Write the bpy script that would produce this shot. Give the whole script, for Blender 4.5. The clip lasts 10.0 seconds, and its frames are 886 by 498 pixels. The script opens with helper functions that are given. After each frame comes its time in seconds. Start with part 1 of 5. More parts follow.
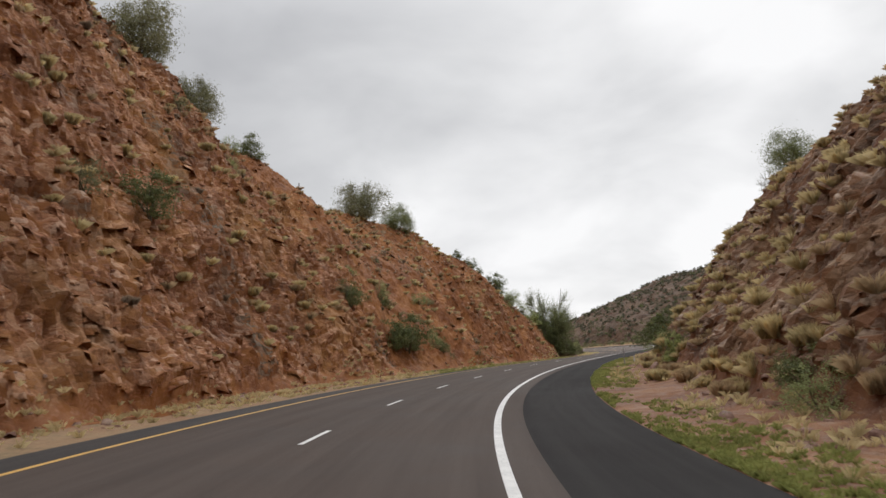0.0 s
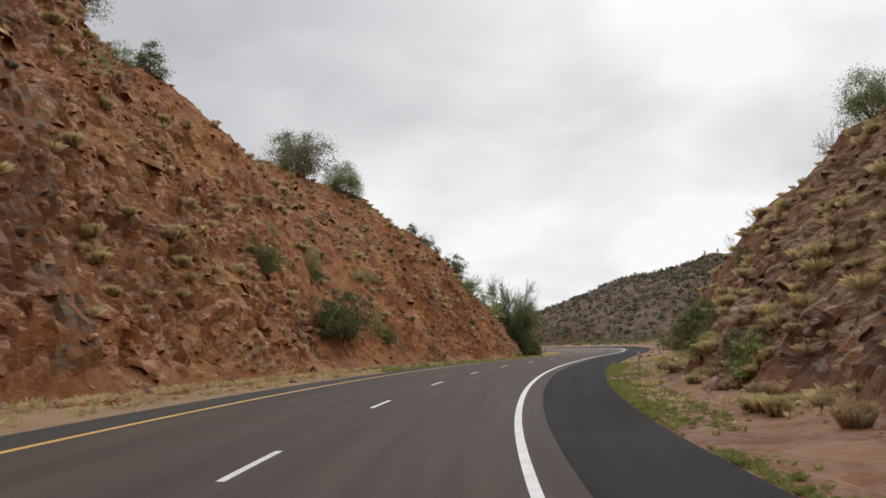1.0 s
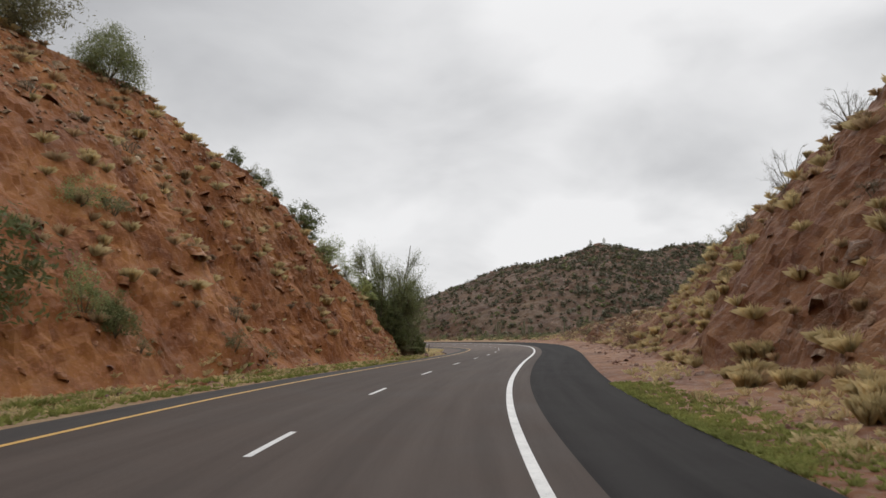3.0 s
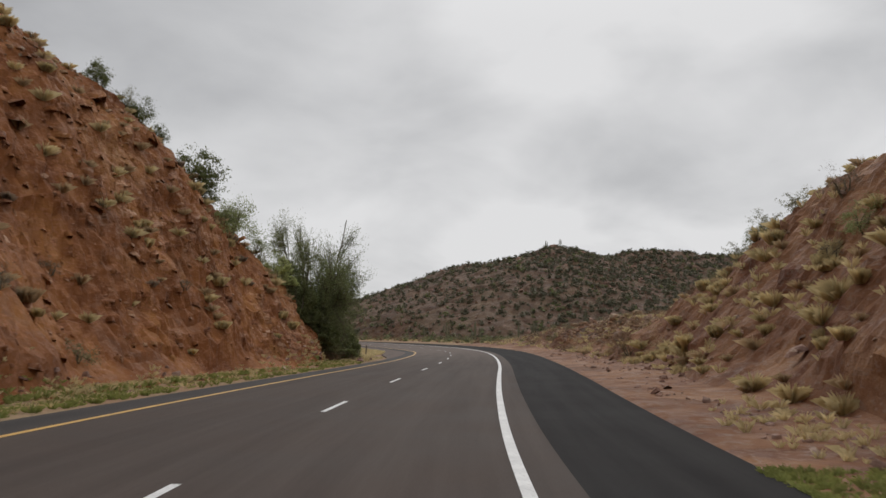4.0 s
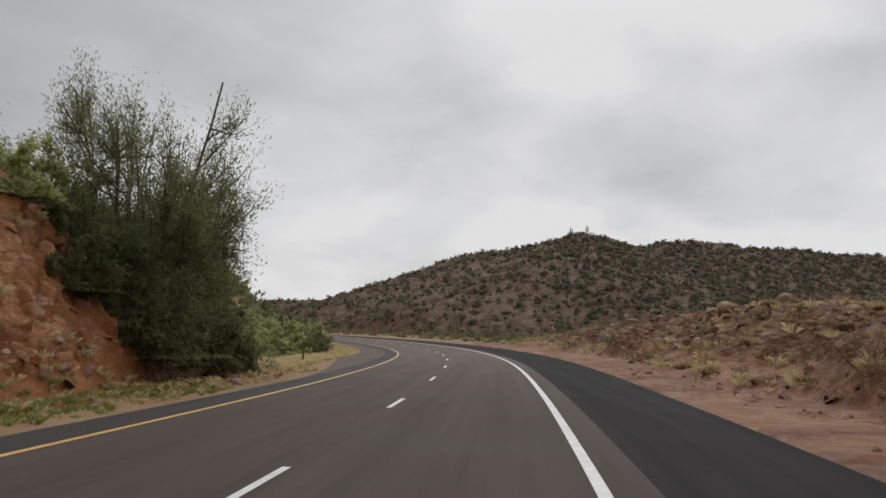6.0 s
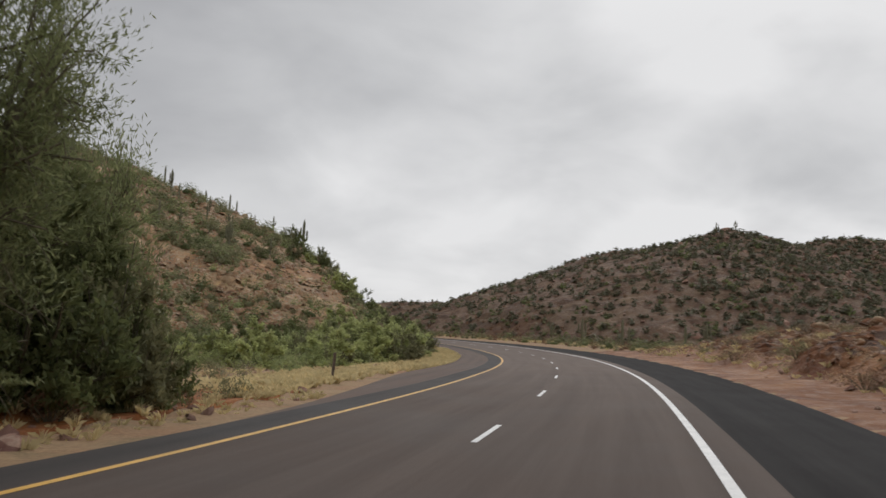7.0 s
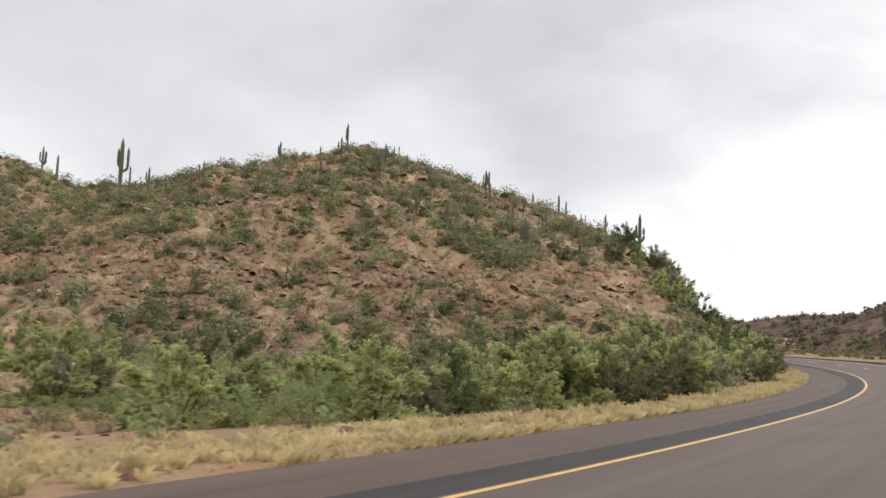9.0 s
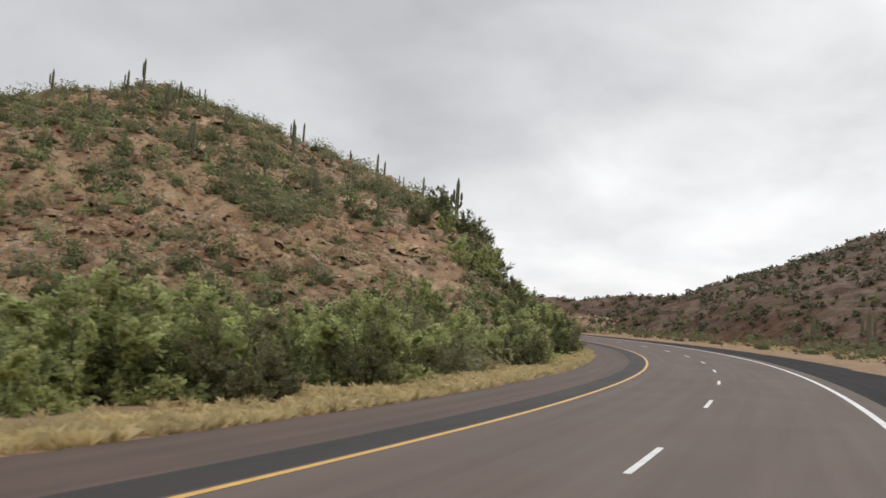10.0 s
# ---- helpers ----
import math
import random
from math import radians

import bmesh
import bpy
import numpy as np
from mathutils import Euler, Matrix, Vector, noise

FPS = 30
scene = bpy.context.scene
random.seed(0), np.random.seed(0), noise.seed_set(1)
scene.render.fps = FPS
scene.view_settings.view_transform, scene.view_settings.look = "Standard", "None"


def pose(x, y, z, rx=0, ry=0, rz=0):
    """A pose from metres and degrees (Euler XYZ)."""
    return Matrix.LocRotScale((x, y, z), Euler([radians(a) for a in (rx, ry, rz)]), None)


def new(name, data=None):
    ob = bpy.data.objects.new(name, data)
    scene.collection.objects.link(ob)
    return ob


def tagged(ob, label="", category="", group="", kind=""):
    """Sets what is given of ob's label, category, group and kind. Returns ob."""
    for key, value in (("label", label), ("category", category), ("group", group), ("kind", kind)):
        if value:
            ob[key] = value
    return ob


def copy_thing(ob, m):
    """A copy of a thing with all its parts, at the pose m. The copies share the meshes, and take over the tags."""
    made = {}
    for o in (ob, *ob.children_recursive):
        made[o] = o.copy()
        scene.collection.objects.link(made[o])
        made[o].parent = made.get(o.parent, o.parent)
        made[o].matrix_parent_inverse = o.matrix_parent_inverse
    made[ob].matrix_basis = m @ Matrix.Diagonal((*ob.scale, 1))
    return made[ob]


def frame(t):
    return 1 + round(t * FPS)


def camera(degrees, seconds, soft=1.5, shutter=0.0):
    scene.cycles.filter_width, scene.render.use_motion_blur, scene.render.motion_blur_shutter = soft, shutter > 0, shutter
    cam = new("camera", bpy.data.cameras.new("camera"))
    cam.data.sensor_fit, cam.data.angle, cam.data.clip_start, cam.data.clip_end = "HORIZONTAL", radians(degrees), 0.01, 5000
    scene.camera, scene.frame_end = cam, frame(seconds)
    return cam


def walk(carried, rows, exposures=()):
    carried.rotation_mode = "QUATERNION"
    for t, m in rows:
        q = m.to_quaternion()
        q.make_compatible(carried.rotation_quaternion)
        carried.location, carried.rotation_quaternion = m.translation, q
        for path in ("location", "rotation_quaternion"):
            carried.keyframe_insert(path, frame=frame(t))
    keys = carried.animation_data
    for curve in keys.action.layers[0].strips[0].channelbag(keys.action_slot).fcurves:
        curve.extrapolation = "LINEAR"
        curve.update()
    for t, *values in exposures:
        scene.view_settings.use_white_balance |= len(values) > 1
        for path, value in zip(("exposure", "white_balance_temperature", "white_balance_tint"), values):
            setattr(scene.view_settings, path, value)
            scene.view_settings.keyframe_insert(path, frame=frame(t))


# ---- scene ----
cam = camera(56.69, 10.0, shutter=0.12)
# seconds; place in metres; turn in degrees
ROWS = [
    (0.0, 0.00, 0.00, 0.643, 97.56, 4.94, -0.55),
    (0.5, -0.04, 9.20, 0.711, 97.06, 3.45, -2.47),
    (1.0, 0.30, 18.29, 0.780, 96.82, 1.89, -4.29),
    (1.5, 1.02, 26.98, 0.782, 96.36, 1.45, -5.62),
    (2.0, 2.14, 35.80, 0.793, 96.66, 1.88, -8.22),
    (2.5, 3.59, 44.42, 0.825, 96.19, 1.73, -11.20),
    (3.0, 5.33, 52.84, 0.851, 96.15, 1.35, -13.36),
    (4.5, 12.56, 78.19, 1.006, 95.93, -1.39, -17.90),
    (5.0, 15.59, 86.76, 1.045, 95.25, -1.39, -17.72),
    (6.5, 24.38, 110.83, 1.104, 96.23, -3.38, -13.92),
    (7.0, 27.56, 119.27, 1.138, 95.73, -3.02, -7.00),
    (7.5, 30.58, 127.53, 1.108, 95.87, -1.85, 4.71),
    (8.0, 33.47, 135.74, 1.115, 95.96, -2.20, 15.35),
    (8.5, 36.20, 143.95, 1.129, 95.46, -2.51, 22.73),
    (9.0, 38.75, 152.22, 1.141, 95.98, -2.15, 21.24),
    (9.5, 41.10, 160.61, 1.160, 95.78, -2.27, 15.95),
    (10.0, 43.24, 169.09, 1.111, 94.68, -3.98, 11.24),
]
EXPOSURES = [(0.0, 0.06), (2.5, -0.02), (4.5, -0.38), (5.0, -0.2), (6.5, -0.35), (7.5, -0.07), (8.0, 0.11), (8.5, 0.41), (9.2, 0.38), (10.0, 0.1)]
walk(cam, [(t, pose(*place)) for t, *place in ROWS], EXPOSURES)

# ---------------------------------------------------------------- world and light
world = bpy.data.worlds.new("overcast_sky")
scene.world = world
world.use_nodes = True
wn = world.node_tree
wn.nodes.clear()


def N(tree, kind, **kw):
    n = tree.nodes.new(kind)
    for k, v in kw.items():
        if k == "op":
            n.operation = v
        elif k == "blend":
            n.blend_type = v
        elif k == "dtype":
            n.data_type = v
    return n


def math_node(tree, op, a, b=None, clamp=False):
    n = tree.nodes.new("ShaderNodeMath")
    n.operation = op
    n.use_clamp = clamp
    for i, v in enumerate((a, b)):
        if v is None:
            continue
        if isinstance(v, (int, float)):
            n.inputs[i].default_value = v
        else:
            tree.links.new(v, n.inputs[i])
    return n.outputs[0]


def mix_node(tree, fac, a, b, blend="MIX"):
    n = tree.nodes.new("ShaderNodeMix")
    n.data_type = "RGBA"
    n.blend_type = blend
    for sock, v in ((n.inputs[0], fac), (n.inputs[6], a), (n.inputs[7], b)):
        if isinstance(v, (int, float)):
            sock.default_value = v
        elif isinstance(v, tuple):
            sock.default_value = (*v[:3], 1)
        else:
            tree.links.new(v, sock)
    return n.outputs[2]


def ramp_node(tree, fac, stops):
    n = tree.nodes.new("ShaderNodeValToRGB")
    el = n.color_ramp.elements
    while len(el) < len(stops):
        el.new(0.5)
    for e, (p, c) in zip(el, stops):
        e.position = p
        e.color = (c, c, c, 1) if isinstance(c, (int, float)) else (*c, 1)
    tree.links.new(fac, n.inputs[0])
    return n.outputs[0]


def noise_node(tree, vec, scale, detail=4.0, rough=0.55, dist=0.0):
    n = tree.nodes.new("ShaderNodeTexNoise")
    n.inputs["Scale"].default_value = scale
    n.inputs["Detail"].default_value = detail
    n.inputs["Roughness"].default_value = rough
    n.inputs["Distortion"].default_value = dist
    if vec is not None:
        tree.links.new(vec, n.inputs["Vector"])
    return n.outputs["Fac"]


SUN_EL, SUN_AZ = 38.0, 28.0
tc = wn.nodes.new("ShaderNodeTexCoord")
sepw = wn.nodes.new("ShaderNodeSeparateXYZ")
wn.links.new(tc.outputs["Generated"], sepw.inputs[0])
# clouds lie in a flat layer: divide the direction by its height
hgt = math_node(wn, "ADD", math_node(wn, "MAXIMUM", sepw.outputs["Z"], 0.0), 0.34)
cx = math_node(wn, "DIVIDE", sepw.outputs["X"], hgt)
cy = math_node(wn, "DIVIDE", sepw.outputs["Y"], hgt)
comb = wn.nodes.new("ShaderNodeCombineXYZ")
wn.links.new(cx, comb.inputs[0])
wn.links.new(cy, comb.inputs[1])
wn.links.new(sepw.outputs["Z"], comb.inputs[2])
big = noise_node(wn, comb.outputs[0], 0.85, 5.0, 0.45, 0.25)
fine = noise_node(wn, comb.outputs[0], 2.6, 5.0, 0.5, 0.3)
# the cloud thins and brightens towards the hidden sun
sund = wn.nodes.new("ShaderNodeVectorMath")
sund.operation = "DOT_PRODUCT"
wn.links.new(tc.outputs["Generated"], sund.inputs[0])
sund.inputs[1].default_value = (math.sin(radians(SUN_AZ)) * math.cos(radians(SUN_EL)), math.cos(radians(SUN_AZ)) * math.cos(radians(SUN_EL)), math.sin(radians(SUN_EL)))
glow = math_node(wn, "MULTIPLY", math_node(wn, "POWER", math_node(wn, "MAXIMUM", sund.outputs["Value"], 0.0), 4.0), 0.05)
low = wn.nodes.new("ShaderNodeMapRange")
low.interpolation_type = "SMOOTHSTEP"
low.inputs[1].default_value, low.inputs[2].default_value = 0.0, 0.33
low.inputs[3].default_value, low.inputs[4].default_value = 1.0, 0.0
wn.links.new(sepw.outputs["Z"], low.inputs[0])
LIGHT_AZ = 42.0
facing = math_node(wn, "ADD", math_node(wn, "MULTIPLY", sepw.outputs["X"], math.sin(radians(LIGHT_AZ))), math_node(wn, "MULTIPLY", sepw.outputs["Y"], math.cos(radians(LIGHT_AZ))))
side = math_node(wn, "ADD", 0.42, math_node(wn, "MULTIPLY", math_node(wn, "POWER", math_node(wn, "MAXIMUM", facing, 0.0), 3.0), 0.72))
lift = math_node(wn, "MULTIPLY", math_node(wn, "MULTIPLY", low.outputs[0], side), 0.28)
shade = math_node(wn, "SUBTRACT", math_node(wn, "MULTIPLY", math_node(wn, "POWER", math_node(wn, "MAXIMUM", facing, 0.0), 3.0), 0.125), 0.06)
# the cloud is smoother away from the light
texture = math_node(wn, "SUBTRACT", math_node(wn, "ADD", math_node(wn, "MULTIPLY", big, 0.74), math_node(wn, "MULTIPLY", fine, 0.26)), 0.5)
depth = math_node(wn, "ADD", 0.4, math_node(wn, "MULTIPLY", math_node(wn, "MAXIMUM", facing, 0.0), 0.75))
billow = math_node(wn, "ADD", 0.5, math_node(wn, "MULTIPLY", texture, depth))
# a second thin patch of cloud over the hill beyond the bend
THIN_AZ = -50.0
thin = math_node(wn, "ADD", math_node(wn, "MULTIPLY", sepw.outputs["X"], math.sin(radians(THIN_AZ))), math_node(wn, "MULTIPLY", sepw.outputs["Y"], math.cos(radians(THIN_AZ))))
thin = math_node(wn, "MULTIPLY", math_node(wn, "POWER", math_node(wn, "MAXIMUM", thin, 0.0), 6.0), 0.09)
cloud = math_node(wn, "ADD", math_node(wn, "ADD", math_node(wn, "ADD", math_node(wn, "ADD", glow, shade), thin), lift), billow)
cloud_col = ramp_node(wn, cloud, [(0.36, (0.33, 0.335, 0.35)), (0.48, (0.475, 0.48, 0.50)), (0.58, (0.67, 0.675, 0.69)), (0.70, (0.92, 0.92, 0.93))])
# an overcast sky is brightest overhead
over = wn.nodes.new("ShaderNodeMapRange")
over.interpolation_type = "SMOOTHSTEP"
over.inputs[1].default_value, over.inputs[2].default_value = 0.34, 1.0
over.inputs[3].default_value, over.inputs[4].default_value = 1.0, 2.95
wn.links.new(sepw.outputs["Z"], over.inputs[0])
sky = wn.nodes.new("ShaderNodeTexSky")
sky.sky_type = "NISHITA"
sky.sun_disc = False
sky.sun_elevation, sky.sun_rotation = radians(SUN_EL), radians(SUN_AZ)
sky_dim = mix_node(wn, 1.0, sky.outputs[0], (0.1, 0.1, 0.1), "MULTIPLY")
overcast = mix_node(wn, 0.985, sky_dim, cloud_col)
bg = wn.nodes.new("ShaderNodeBackground")
wn.links.new(overcast, bg.inputs[0])
wn.links.new(over.outputs[0], bg.inputs[1])
wout = wn.nodes.new("ShaderNodeOutputWorld")
wn.links.new(bg.outputs[0], wout.inputs[0])

sun_data = bpy.data.lights.new("sun", "SUN")
sun_data.energy, sun_data.angle, sun_data.color = 0.5, radians(25), (1.0, 0.96, 0.9)
sun = new("sun", sun_data)
sun.rotation_euler = (radians(90 - SUN_EL), 0, radians(180 - SUN_AZ))

# ---------------------------------------------------------------- materials


def material(name):
    m = bpy.data.materials.new(name)
    m.use_nodes = True
    t = m.node_tree
    b = t.nodes["Principled BSDF"]
    co = t.nodes.new("ShaderNodeTexCoord").outputs["Object"]
    return m, t, b, co


def bump(t, b, height, strength, dist):
    n = t.nodes.new("ShaderNodeBump")
    n.inputs["Strength"].default_value = strength
    n.inputs["Distance"].default_value = dist
    t.links.new(height, n.inputs["Height"])
    t.links.new(n.outputs[0], b.inputs["Normal"])


def voronoi_node(t, vec, scale, feature="F1", out="Distance"):
    n = t.nodes.new("ShaderNodeTexVoronoi")
    n.feature = feature
    n.inputs["Scale"].default_value = scale
    t.links.new(vec, n.inputs["Vector"])
    return n.outputs[out]


def attr_node(t, name):
    n = t.nodes.new("ShaderNodeAttribute")
    n.attribute_name = name
    return n.outputs["Fac"]


def rock_material(name, tones, soil, vein, crack=1.0, dip=-24.0, pale=(0.55, 0.40, 0.30)):
    """Slabby, fractured rock that turns to loose soil where the mesh attribute 'soil' says so."""
    m, t, b, co = material(name)
    mp = t.nodes.new("ShaderNodeMapping")
    mp.inputs["Rotation"].default_value = (radians(dip), radians(12), 0)
    mp.inputs["Scale"].default_value = (1.0, 0.75, 1.9)
    t.links.new(co, mp.inputs["Vector"])
    nz = t.nodes.new("ShaderNodeTexNoise")
    nz.inputs["Scale"].default_value = 0.9
    nz.inputs["Detail"].default_value = 5
    t.links.new(co, nz.inputs["Vector"])
    warp = N(t, "ShaderNodeVectorMath", op="ADD")
    t.links.new(mp.outputs[0], warp.inputs[0])
    t.links.new(nz.outputs["Color"], warp.inputs[1])
    v = warp.outputs[0]

    def cells(scale):
        n = N(t, "ShaderNodeSeparateColor")
        t.links.new(voronoi_node(t, v, scale, out="Color"), n.inputs[0])
        return n.outputs

    c1, c2, c3 = cells(0.9), cells(2.6), cells(6.5)
    patch = noise_node(t, co, 0.22, 5, 0.6, 0.8)
    mid = noise_node(t, co, 1.1, 6, 0.65)
    grain = noise_node(t, co, 11.0, 5, 0.7)
    pick = math_node(t, "ADD", math_node(t, "ADD", math_node(t, "MULTIPLY", c1[0], 0.20), math_node(t, "MULTIPLY", c2[1], 0.26)),
                     math_node(t, "ADD", math_node(t, "MULTIPLY", c3[0], 0.22), math_node(t, "MULTIPLY", patch, 0.32)))
    base = ramp_node(t, pick, [(0.26, tones[0]), (0.42, tones[1]), (0.58, tones[2]), (0.76, tones[3])])
    base = mix_node(t, ramp_node(t, math_node(t, "ADD", math_node(t, "MULTIPLY", c2[2], 0.6), math_node(t, "MULTIPLY", mid, 0.4)), [(0.66, 0.0), (0.74, 0.75)]), base, pale)
    veined = mix_node(t, ramp_node(t, attr_node(t, "vein"), [(0.35, 0.0), (0.65, 0.85)]), base, mix_node(t, c2[0], vein, tuple(c * 0.5 for c in vein)))
    soilc = mix_node(t, ramp_node(t, grain, [(0.35, 0.0), (0.7, 1.0)]), soil, tuple(c * 0.62 for c in soil))
    soilc = mix_node(t, ramp_node(t, patch, [(0.42, 0.0), (0.62, 0.7)]), soilc, (soil[0] * 0.95, soil[1] * 1.2, soil[2] * 1.25))
    soilc = mix_node(t, ramp_node(t, noise_node(t, co, 0.42, 6, 0.65, 0.6), [(0.50, 0.0), (0.66, 0.75)]), soilc, (soil[0] * 0.5, soil[1] * 0.46, soil[2] * 0.6))
    soil2 = mix_node(t, ramp_node(t, math_node(t, "ADD", math_node(t, "MULTIPLY", c3[2], 0.5), math_node(t, "MULTIPLY", grain, 0.5)), [(0.58, 0.0), (0.7, 0.6)]), soilc, tones[2])
    sf = math_node(t, "ADD", attr_node(t, "soil"), math_node(t, "MULTIPLY", math_node(t, "SUBTRACT", mid, 0.5), 1.5))
    # blocks of rock bedded in soil: some cells sink into the matrix, the joints are packed with it
    bedded = mix_node(t, ramp_node(t, math_node(t, "ADD", math_node(t, "MULTIPLY", c2[1], 0.55), math_node(t, "MULTIPLY", mid, 0.45)), [(0.40, 0.9), (0.56, 0.0)]), veined, soilc)
    ochre = ramp_node(t, noise_node(t, co, 0.11, 4, 0.6, 0.5), [(0.50, 0.0), (0.64, 0.55)])
    bedded = mix_node(t, ochre, bedded, (soil[0] * 1.05, soil[1] * 1.45, soil[2] * 1.6))
    col = mix_node(t, ramp_node(t, sf, [(0.38, 0.0), (0.62, 1.0)]), bedded, soil2)
    col = mix_node(t, 1.0, col, ramp_node(t, patch, [(0.32, 0.62), (0.68, 1.2)]), "MULTIPLY")
    col = mix_node(t, 1.0, col, ramp_node(t, grain, [(0.25, 0.68), (0.75, 1.25)]), "MULTIPLY")
    t.links.new(col, b.inputs["Base Color"])
    t.links.new(ramp_node(t, c2[0], [(0.0, 0.6), (1.0, 0.9)]), b.inputs["Roughness"])
    e1 = ramp_node(t, voronoi_node(t, v, 2.6, "DISTANCE_TO_EDGE"), [(0.0, 0.0), (0.22, 1.0)])
    e2 = noise_node(t, v, 4.5, 6, 0.72)
    rel = math_node(t, "ADD", math_node(t, "MULTIPLY", e1, 0.2), math_node(t, "ADD", math_node(t, "MULTIPLY", e2, 0.9), math_node(t, "ADD", math_node(t, "MULTIPLY", c2[2], 0.7), math_node(t, "MULTIPLY", c3[1], 0.4))))
    firm = ramp_node(t, sf, [(0.38, crack), (0.62, crack * 0.2)])
    hh = math_node(t, "ADD", math_node(t, "MULTIPLY", rel, firm), math_node(t, "MULTIPLY", grain, 0.5))
    b.inputs["Specular IOR Level"].default_value = 0.18
    bump(t, b, hh, 0.7, 0.10)
    return m


def mottled(name, a, c, scale, rough=0.9, bumpd=0.03, fine=14.0, extra=None):
    m, t, b, co = material(name)
    n1 = noise_node(t, co, scale, 6, 0.62, 0.4)
    n2 = noise_node(t, co, fine, 4, 0.7)
    col = mix_node(t, ramp_node(t, n1, [(0.36, 0.0), (0.64, 1.0)]), a, c)
    if extra:
        n3 = noise_node(t, co, scale * 3.1, 4, 0.6)
        col = mix_node(t, ramp_node(t, n3, [(0.52, 0.0), (0.66, 1.0)]), col, extra)
    col = mix_node(t, 1.0, col, ramp_node(t, n2, [(0.25, 0.65), (0.75, 1.25)]), "MULTIPLY")
    t.links.new(col, b.inputs["Base Color"])
    b.inputs["Roughness"].default_value = rough
    bump(t, b, n2, 0.6, bumpd)
    return m


def asphalt(name, a, c, rough, spec=0.2, dry=0.0):
    """Aggregate and wear across the lanes; the mesh UV holds metres across (x) and along (y)."""
    m, t, b, co = material(name)
    uv = t.nodes.new("ShaderNodeUVMap").outputs[0]
    sc = N(t, "ShaderNodeVectorMath", op="MULTIPLY")
    t.links.new(uv, sc.inputs[0])
    sc.inputs[1].default_value = (1.6, 0.05, 1)
    wear = noise_node(t, sc.outputs[0], 1.0, 4, 0.6)
    patch = noise_node(t, co, 0.35, 5, 0.6)
    grit = noise_node(t, co, 55.0, 2, 0.8)
    col = mix_node(t, ramp_node(t, wear, [(0.35, 0.0), (0.65, 1.0)]), a, c)
    col = mix_node(t, 1.0, col, ramp_node(t, patch, [(0.3, 0.85), (0.7, 1.12)]), "MULTIPLY")
    col = mix_node(t, 1.0, col, ramp_node(t, grit, [(0.2, 0.7), (0.8, 1.3)]), "MULTIPLY")
    # further along, the lanes turn a lighter brown; dry sets how strongly
    along = t.nodes.new("ShaderNodeSeparateXYZ")
    t.links.new(uv, along.inputs[0])
    far = t.nodes.new("ShaderNodeMapRange")
    far.inputs[1].default_value, far.inputs[2].default_value = 125.0, 180.0
    far.inputs[3].default_value, far.inputs[4].default_value = 0.0, dry
    t.links.new(along.outputs["Y"], far.inputs[0])
    col = mix_node(t, far.outputs[0], col, mix_node(t, ramp_node(t, wear, [(0.3, 0.0), (0.7, 1.0)]), (0.155, 0.118, 0.098), (0.19, 0.147, 0.122)))
    t.links.new(col, b.inputs["Base Color"])
    rr = ramp_node(t, patch, [(0.3, rough - 0.08), (0.7, rough + 0.1)])
    t.links.new(rr, b.inputs["Roughness"])
    b.inputs["Specular IOR Level"].default_value = spec
    bump(t, b, grit, 0.35, 0.012)
    return m


def paint(name, col):
    m, t, b, co = material(name)
    n = noise_node(t, co, 22.0, 5, 0.75)
    n2 = noise_node(t, co, 2.0, 4, 0.6)
    c = mix_node(t, ramp_node(t, n, [(0.56, 0.0), (0.72, 1.0)]), col, (0.16, 0.15, 0.14))
    c = mix_node(t, 1.0, c, ramp_node(t, n2, [(0.3, 0.8), (0.7, 1.05)]), "MULTIPLY")
    t.links.new(c, b.inputs["Base Color"])
    b.inputs["Roughness"].default_value = 0.55
    return m


def leaf_material(name, a, c, trans=0.25):
    m, t, b, co = material(name)
    isl = t.nodes.new("ShaderNodeNewGeometry").outputs["Random Per Island"]
    rnd = t.nodes.new("ShaderNodeObjectInfo").outputs["Random"]
    f = math_node(t, "ADD", math_node(t, "MULTIPLY", isl, 0.7), math_node(t, "MULTIPLY", rnd, 0.3))
    col = mix_node(t, f, a, c)
    n = noise_node(t, co, 1.3, 3, 0.5)
    col = mix_node(t, 1.0, col, ramp_node(t, n, [(0.3, 0.75), (0.7, 1.25)]), "MULTIPLY")
    t.links.new(col, b.inputs["Base Color"])
    b.inputs["Roughness"].default_value = 0.6
    b.inputs["Specular IOR Level"].default_value = 0.2
    tr = t.nodes.new("ShaderNodeBsdfTranslucent")
    t.links.new(col, tr.inputs[0])
    mx = t.nodes.new("ShaderNodeMixShader")
    mx.inputs[0].default_value = trans
    t.links.new(b.outputs[0], mx.inputs[1])
    t.links.new(tr.outputs[0], mx.inputs[2])
    t.links.new(mx.outputs[0], t.nodes["Material Output"].inputs[0])
    return m


